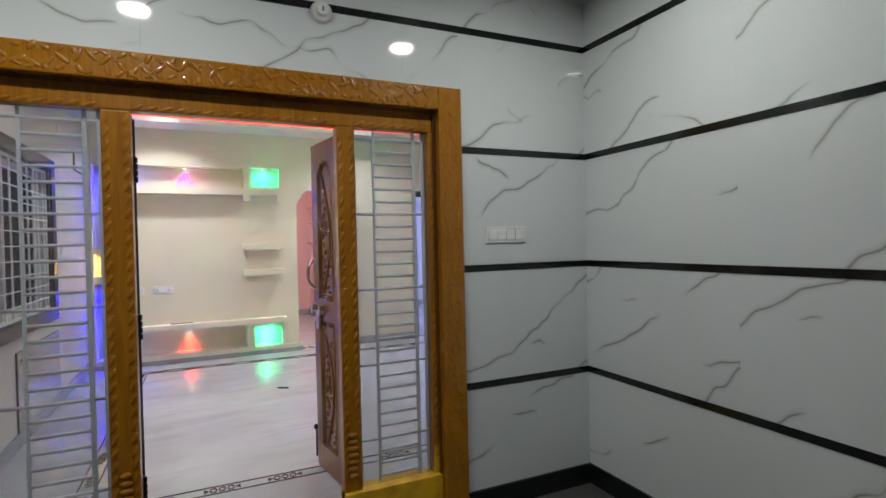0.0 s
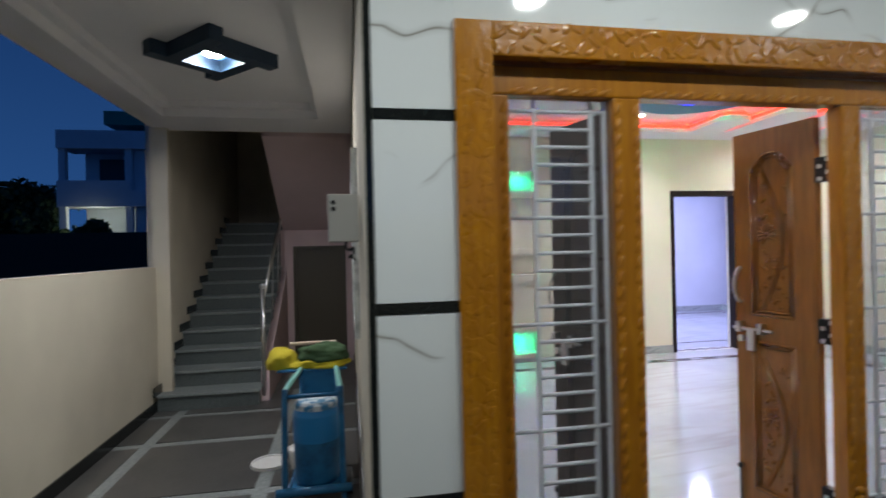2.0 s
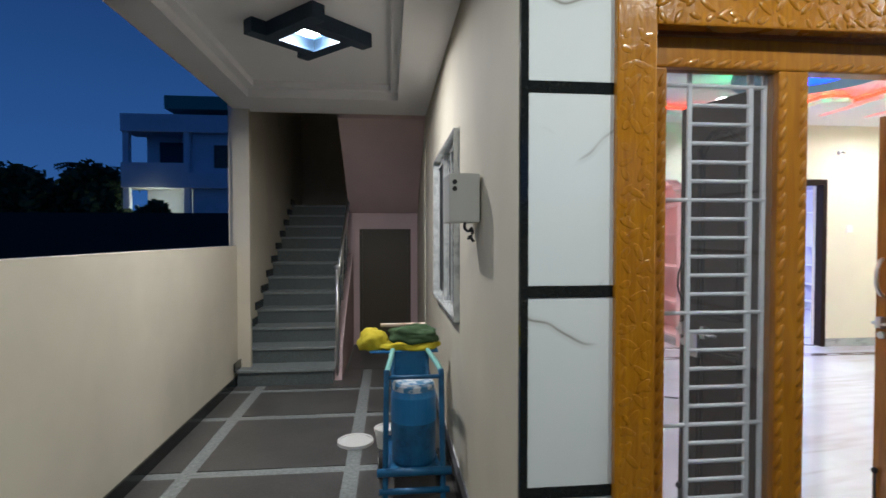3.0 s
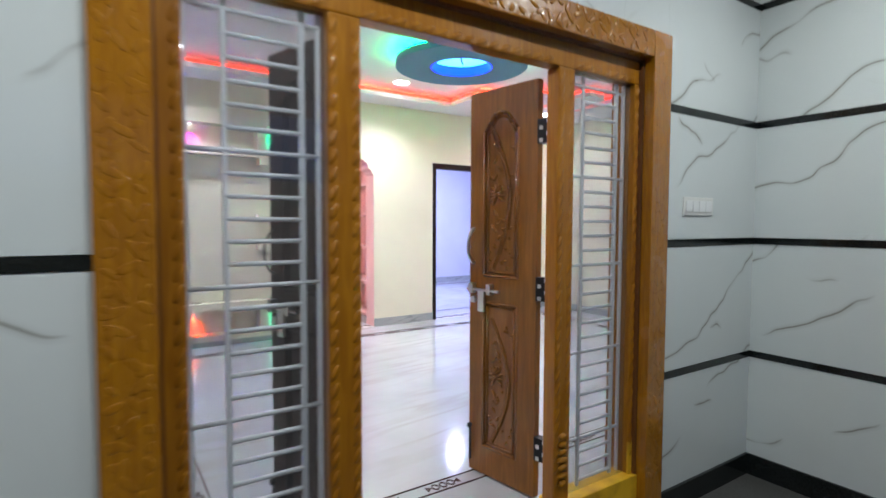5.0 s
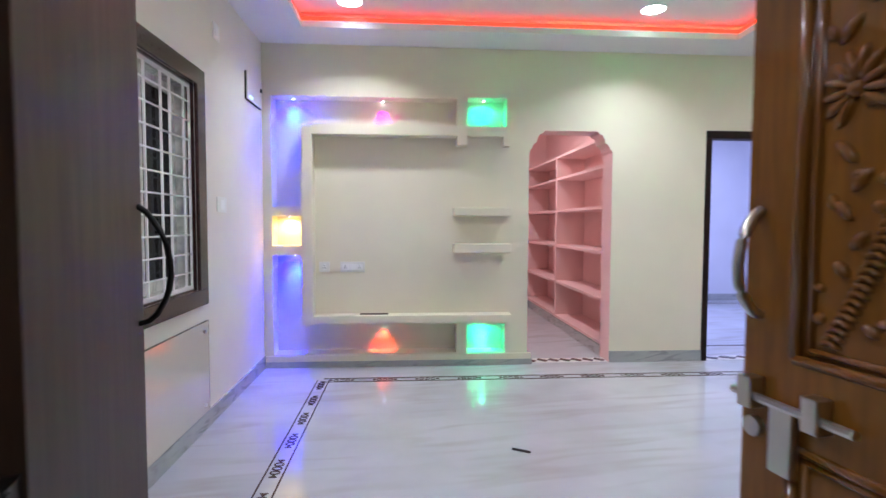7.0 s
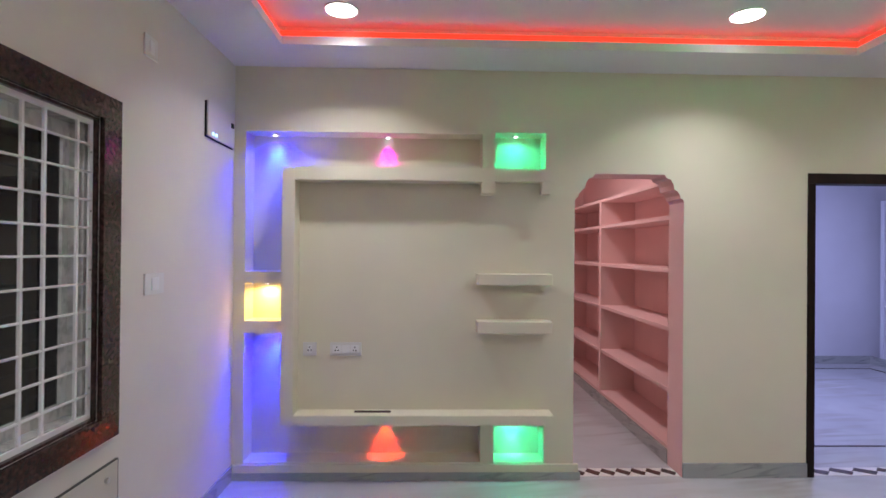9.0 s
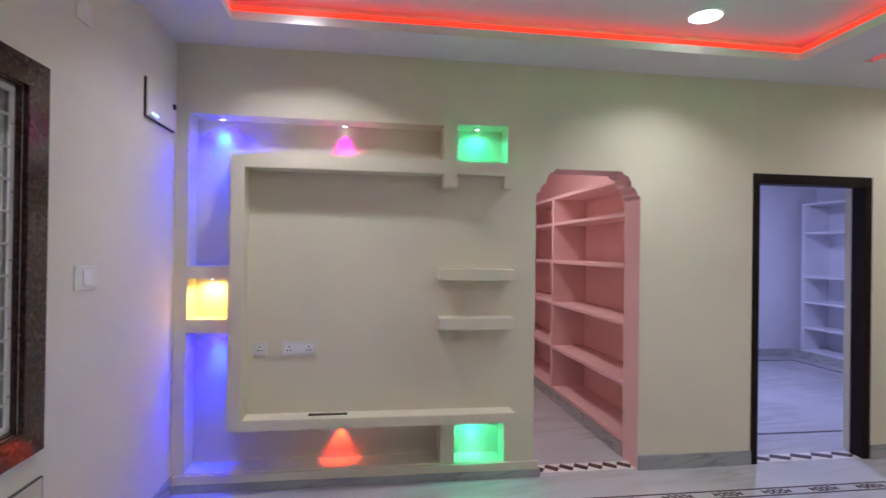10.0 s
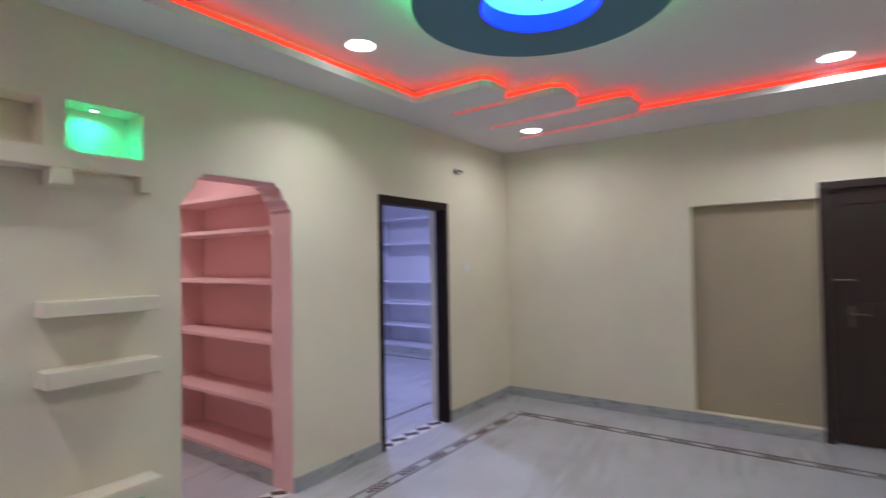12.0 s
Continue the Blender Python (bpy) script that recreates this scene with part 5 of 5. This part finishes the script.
# blue trolley with a can, cloth on its rear shelf
TX, TY = -1.37, 4.20
tr = thing("trolley", (TX, TY + 0.35, OUT), "worn blue steel trolley with pale green push bars beside the wall", "trolley")
for q in (-1, 1):
    x = TX + q * 0.155
    bm = bmesh.new()
    tube(bm, smooth_path([(x + q * 0.01, TY, OUT), (x + q * 0.008, TY + 0.01, 0.1), (x, TY + 0.02, 0.60), (x, TY + 0.03, 0.625)], 1), 0.017, 10)
    part("post", bm, M["blue"], tr, smooth=True)
    bm = bmesh.new()
    tube(bm, smooth_path([(x, TY + 0.03, 0.61), (x - q * 0.01, TY + 0.10, 0.63), (x - q * 0.04, TY + 0.62, 0.615)], 1), 0.016, 10)
    part("push_bar", bm, M["mint"], tr, "pale green push bar", smooth=True)
    bm = bmesh.new()
    tube(bm, [(x - q * 0.04, TY + 0.60, OUT), (x - q * 0.04, TY + 0.60, 0.60)], 0.015, 10)
    part("rear_leg", bm, M["blue"], tr, smooth=True)
    bm = bmesh.new()
    tube(bm, [(x, TY + 0.02, 0.03), (x - q * 0.04, TY + 0.60, 0.03)], 0.013, 8)
    part("side_bar", bm, M["blue"], tr, smooth=True)
    bm = bmesh.new()
    disc(bm, 0.085, -0.02, 0.02, Matrix.Translation((x + q * 0.035, TY + 0.42, OUT + 0.085)) @ Matrix.Rotation(radians(90), 4, "Y"), 24)
    wheel = part("wheel", bm, M["rubber"], tr, "black rubber wheel")
    bm = bmesh.new()
    disc(bm, 0.045, -0.024, 0.024, Matrix.Translation((x + q * 0.035, TY + 0.42, OUT + 0.085)) @ Matrix.Rotation(radians(90), 4, "Y"), 18)
    part("rim", bm, M["grey"], wheel)
for p, q, r in (((-0.21, -0.012, 0.055), (0.21, -0.012, 0.055), 0.024), ((-0.155, 0.02, 0.585), (0.155, 0.02, 0.585), 0.012), ((-0.12, 0.60, 0.44), (0.12, 0.60, 0.44), 0.012), ((-0.20, 0.0, -0.06), (0.20, 0.0, -0.06), 0.018)):
    bm = bmesh.new()
    tube(bm, [(TX + p[0], TY + p[1], p[2]), (TX + q[0], TY + q[1], q[2])], r, 10)
    part("cross_bar", bm, M["blue"], tr, smooth=True)
bm = bmesh.new()
box(bm, TX - 0.15, TX + 0.15, TY + 0.03, TY + 0.60, 0.02, 0.035, bevel=0.004)
part("tray", bm, M["blue"], tr)
bm = bmesh.new()
box(bm, TX - 0.105, TX + 0.105, TY + 0.585, TY + 0.60, 0.40, 0.60, bevel=0.005)
part("back_panel", bm, M["blue"], tr)
bm = bmesh.new()
box(bm, TX - 0.27, TX + 0.19, TY + 0.57, TY + 0.86, 0.600, 0.612, bevel=0.003)
part("rear_shelf", bm, M["blue"], tr)
can = thing("plastic_can", (TX + 0.005, TY + 0.19, 0.035), "blue plastic can with a worn white lid standing on the trolley", "can")
at = Matrix.Translation((TX + 0.005, TY + 0.19, 0))
bm = bmesh.new()
disc(bm, 0.118, 0.0355, 0.06, at, 32, 0.13)
disc(bm, 0.13, 0.06, 0.30, at, 32, 0.133)
part("can_body", bm, M["blue"], can, "worn dark blue lower body", smooth=False)
bm = bmesh.new()
disc(bm, 0.137, 0.29, 0.44, at, 32, 0.136)
disc(bm, 0.136, 0.44, 0.475, at, 32, 0.122)
part("can_sleeve", bm, M["bluecan"], can)
bm = bmesh.new()
disc(bm, 0.126, 0.475, 0.505, at, 32, 0.126)
disc(bm, 0.126, 0.505, 0.52, at, 32, 0.115)
lidmat = mat("scuffed_pale_lid", (0.35, 0.55, 0.68), 0.5)
base_from(lidmat, ramp(lidmat, noise_tex(lidmat, 22, 5).outputs["Fac"], [(0.42, (0.05, 0.22, 0.42)), (0.52, (0.60, 0.66, 0.70))]))
part("can_lid", bm, lidmat, can, "scuffed whitish lid")
pail = thing("pail", (-1.53, 5.12, OUT), "small white plastic pail standing behind the trolley", "pail")
bm = bmesh.new()
disc(bm, 0.07, OUT, OUT + 0.135, Matrix.Translation((-1.53, 5.12, 0)), 28, 0.088)
part("pail_body", bm, M["plastic"], pail)
bm = bmesh.new()
ring(bm, 0.080, 0.094, OUT + 0.125, OUT + 0.142, Matrix.Translation((-1.53, 5.12, 0)), 28)
part("pail_rim", bm, M["plastic"], pail)


def heap(name, at, size, m_, label, cat, seed):
    """A crumpled cloth or sack."""
    bm = bmesh.new()
    bmesh.ops.create_icosphere(bm, subdivisions=4, radius=1.0)
    for v in bm.verts:
        q = 1 + 0.30 * noise.noise(v.co * 1.6 + Vector((seed, 0, 0))) + 0.16 * abs(noise.noise(v.co * 4 + Vector((0, seed, 0)))) + 0.05 * noise.noise(v.co * 13)
        v.co = Vector((v.co.x * q * size[0], v.co.y * q * size[1], max(v.co.z, -0.55) * q * size[2])) + Vector(at)
    return tagged(part(name, bm, m_, smooth=True), label, cat)


heap("yellow_cloth", (TX + 0.01, TY + 0.68, 0.635), (0.19, 0.11, 0.045), M["ycloth"], "crumpled yellow cloth lying on the trolley shelf", "cloth", 5)
heap("green_cloth", (TX + 0.02, TY + 0.70, 0.695), (0.18, 0.12, 0.07), M["gcloth"], "crumpled dark green cloth on the yellow one", "cloth", 3)
heap("yellow_sack", (TX - 0.25, TY + 0.73, 0.655), (0.105, 0.12, 0.085), M["ycloth"], "crumpled yellow sack hanging over the shelf's end", "sack", 9)
bm = bmesh.new()
box(bm, TX - 0.20, TX + 0.12, TY + 0.72, TY + 0.77, 0.752, 0.772, bevel=0.006)
tagged(part("plank", bm, mat("pale_bare_wood", (0.55, 0.42, 0.33), 0.7)), "pale wooden slat lying across the cloth", "wood")
bm = bmesh.new()
disc(bm, 0.135, OUT, OUT + 0.012, Matrix.Translation((-1.765, 5.21, 0)), 40, 0.13)
ring(bm, 0.118, 0.135, OUT + 0.012, OUT + 0.022, Matrix.Translation((-1.765, 5.21, 0)), 40)
tagged(part("bucket_lid", bm, M["plastic"]), "round white plastic bucket lid lying on the paving", "lid")

# ---- beyond the boundary: house, trees ----
house = thing("house", (-9.5, 33, -0.5), "white two-storey house with balconies and a green roof sheet at dusk", "house")
part("wall", boxes((-14.6, -3, 31.2, 38, -0.5, 7.7), (-11.8, -3, 30.0, 31.2, -0.5, 6.8)), M["night"], house)
part("floor_slab", boxes((-15.2, -3, 29.6, 31.2, 3.9, 4.7)), M["night"], house)
part("parapet", boxes((-15.2, -3, 29.6, 31.3, 6.8, 7.7)), M["night"], house)
part("roof", boxes((-13.4, -4, 30.5, 36, 8.2, 8.9)), M["greensheet"], house, "green sheet roof")
for x in (-15.0, -12.0, -8.4):
    part("column", boxes((x - 0.15, x + 0.15, 29.7, 30.0, -0.5, 6.8)), M["night"], house)
part("balcony_rail", boxes((-15.2, -11.9, 29.6, 29.75, 4.7, 5.2)), M["night"], house)
for x, z in ((-10.8, 1.3), (-8.9, 1.3), (-10.2, 5.0), (-7.6, 5.0)):
    w = part("window", boxes((x - 0.5, x + 0.5, 29.95, 30.02, z, z + 1.2)), M["darkdoor"], house)
# flat navy sheet: the shade of a balcony recess put into colour
part("recess_shade", boxes((-13.9, -12.6, 31.1, 31.25, 4.7, 6.5)), M["navy"], house)
bm = bmesh.new()
blob(bm, Matrix.Translation((-13.6, 29.6, 3.1)) @ Matrix.Diagonal((0.15, 0.15, 0.15, 1)), 12, 8)
tagged(part("lantern", bm, mat("lit_lantern", (1, 1, 0.9), 0.4, emit=(0.95, 1.0, 0.8), power=14)), "bright lit lantern outside the house", "lantern")
lamp("POINT", "lantern_lamp", pose(-13.6, 29.2, 3.1), 1.2, (0.95, 1.0, 0.8), 0.2)


def tree(at, height, spread, seed, palm=False):
    rg = random.Random(seed)
    t = thing("tree", at, "dark leafy tree against the evening sky" if not palm else "dark palm against the evening sky", "tree", "trees beyond the wall")
    x, y, z = at
    bm = bmesh.new()
    tube(bm, [(x, y, z), (x + 0.1, y, z + height * 0.4), (x + 0.15, y, z + height * 0.75)], 0.16, 8)
    for k in range(5):
        a = rg.uniform(0, 6.28)
        tube(bm, [(x + 0.1, y, z + height * (0.35 + 0.07 * k)), (x + math.cos(a) * spread * 0.5, y + math.sin(a) * spread * 0.5, z + height * (0.55 + 0.07 * k))], 0.06, 6)
    part("trunk", bm, M["bark"], t)
    bm = bmesh.new()
    if palm:
        for k in range(13):
            a, droop = k * math.tau / 13, rg.uniform(0.5, 1.2)
            for j in range(16):
                s = j / 15 * spread
                c = Vector((x + math.cos(a) * s, y + math.sin(a) * s, z + height * 0.78 + s * 0.7 - droop * s * s / spread))
                for sg in (-1, 1):
                    d = Vector((-math.sin(a) * sg, math.cos(a) * sg, -0.5)) * 0.45
                    e = Vector((math.cos(a), math.sin(a), 0)) * 0.07
                    bm.faces.new([bm.verts.new(q) for q in (c - e, c + e, c + d)])
    else:
        for k in range(2600):
            u, v, r = rg.uniform(0, 6.28), rg.uniform(-0.6, 1), rg.uniform(0.25, 1) ** 0.5
            q = r * (0.8 + 0.35 * noise.noise(Vector((math.cos(u) * 2 + seed, math.sin(u) * 2, v * 2))))
            c = Vector((x + math.cos(u) * spread * q * math.sqrt(max(0.05, 1 - v * v)), y + math.sin(u) * spread * q * math.sqrt(max(0.05, 1 - v * v)), z + height * 0.68 + v * q * height * 0.36))
            a, b = Vector([rg.uniform(-0.22, 0.22) for _ in range(3)]), Vector([rg.uniform(-0.22, 0.22) for _ in range(3)])
            bm.faces.new([bm.verts.new(p) for p in (c - a, c + b, c + a, c - b)])
    part("crown", bm, M["foliage"], t)


tree((-13.2, 28.8, -0.5), 3.6, 1.0, 8)
tree((-14.8, 28.9, -0.5), 3.2, 0.9, 9)
tree((-20.5, 30, -0.5), 5.6, 2.4, 1)
tree((-17.4, 31, -0.5), 5.9, 1.9, 2)
tree((-24.5, 31, -0.5), 5.8, 2.6, 3)
tree((-19.6, 36, -0.5), 7.6, 2.2, 4, palm=True)
tree((-28.5, 31, -0.5), 5.6, 2.8, 5)
struct("wall_far", boxes((-60, 6, 26, 26.3, -0.5, 2.45)), mat("dark_hedge_wall", (0.03, 0.035, 0.03), 0.9), "dark far boundary wall", "wall")

# ---- paving, wall tiles ----
XS, YS = [-3.1, -2.83, -1.76, -1.1], [3.72, 4.78, 5.84, 6.62]
S = 0.05


def slab_piece(x0, x1, y0, y1):
    bm = bmesh.new()
    box(bm, x0, x1, y0, y1, OUT - 0.02, OUT)
    part("paving_slab", bm, M["paving"], porch_floor)


xe = [(-3.1, -2.83 - S), (-2.83 + S, -1.76 - S), (-1.76 + S, -1.1)]
ys = [-2.8, -1.72, -0.64, 0.44, 1.52, 2.62] + YS
ye_ = [(a + S, b - S) for a, b in zip(ys, ys[1:])] + [(6.62 + S, 7.4)]
for x0, x1 in xe:
    for y0, y1 in ye_:
        slab_piece(x0, x1, y0, y1)
for k in range(6):
    for j in range(9):
        x0, y0 = -1.1 + 0.604 * k, -3.0 + 0.66 * j
        if x0 < 2.4:
            slab_piece(x0 + 0.003, min(x0 + 0.601, 2.42), y0 + 0.003, min(y0 + 0.657, 2.93))
slab_piece(-2.0, -1.1, 7.41, 8.8)

ROWS_Z = [(-0.05, 0.524), (0.562, 1.186), (1.224, 1.848), (1.886, 2.511), (2.549, 2.82)]
BANDS = [(0.524, 0.562), (1.186, 1.224), (1.848, 1.886), (2.511, 2.549)]


def piece(name, wall, x0, x1, y0, y1, z0, z1, m_, origin):
    """A tile whose print starts at its own corner."""
    bm = bmesh.new()
    box(bm, x0, x1, y0, y1, z0, z1)
    me = bpy.data.meshes.new(name)
    bm.to_mesh(me)
    bm.free()
    me.transform(Matrix.Translation(-Vector(origin)))
    me.materials.append(m_)
    ob = new(name, me)
    ob.location = origin
    ob.parent = wall
    return ob


def clad_front(x0, x1, z0, z1, name, m_, print_x):
    piece(name, wall_front, x0 + 0.0003, x1 - 0.0003, FACE if name == "tile" else FACE - 0.003, FACE + 0.012, z0 + 0.001, z1 - 0.001, m_, (print_x, FACE, z0))


for rows, nm, m_ in ((ROWS_Z, "tile", M["tile"]), (BANDS, "strip", M["black"])):
    for z0, z1 in rows:
        if z1 <= 2.2:
            clad_front(-1.062, -0.775, z0, z1, nm, m_, -1.062)
            clad_front(1.54, 2.41, z0, z1, nm, m_, 1.21)
        else:
            zz = max(z0, 2.195) if z0 < 2.195 else z0
            for a, b in ((-1.062, -0.775), (1.54, 2.41)) if z0 < 2.195 else ():
                clad_front(a, b, z0, z1, nm, m_, a if a < 0 else 1.21)
            for a, b in ((-0.775, 0.01), (0.01, 1.21), (1.21, 1.54)) if z0 < 2.195 else ((-1.062, 0.01), (0.01, 1.21), (1.21, 2.41)):
                clad_front(a, b, zz, z1, nm, m_, a if a in (0.01, 1.21) else -1.19)
        for y1, y0 in ((2.92, 1.90), (1.90, 0.70), (0.70, -0.50), (-0.50, -1.70), (-1.70, -2.90)):
            piece(nm, wall_porch, 2.41 if nm == "tile" else 2.407, 2.422, y0 + 0.0003, y1 - 0.0003, z0 + 0.0005, z1 - 0.0005, m_, (2.41, y0, z0))
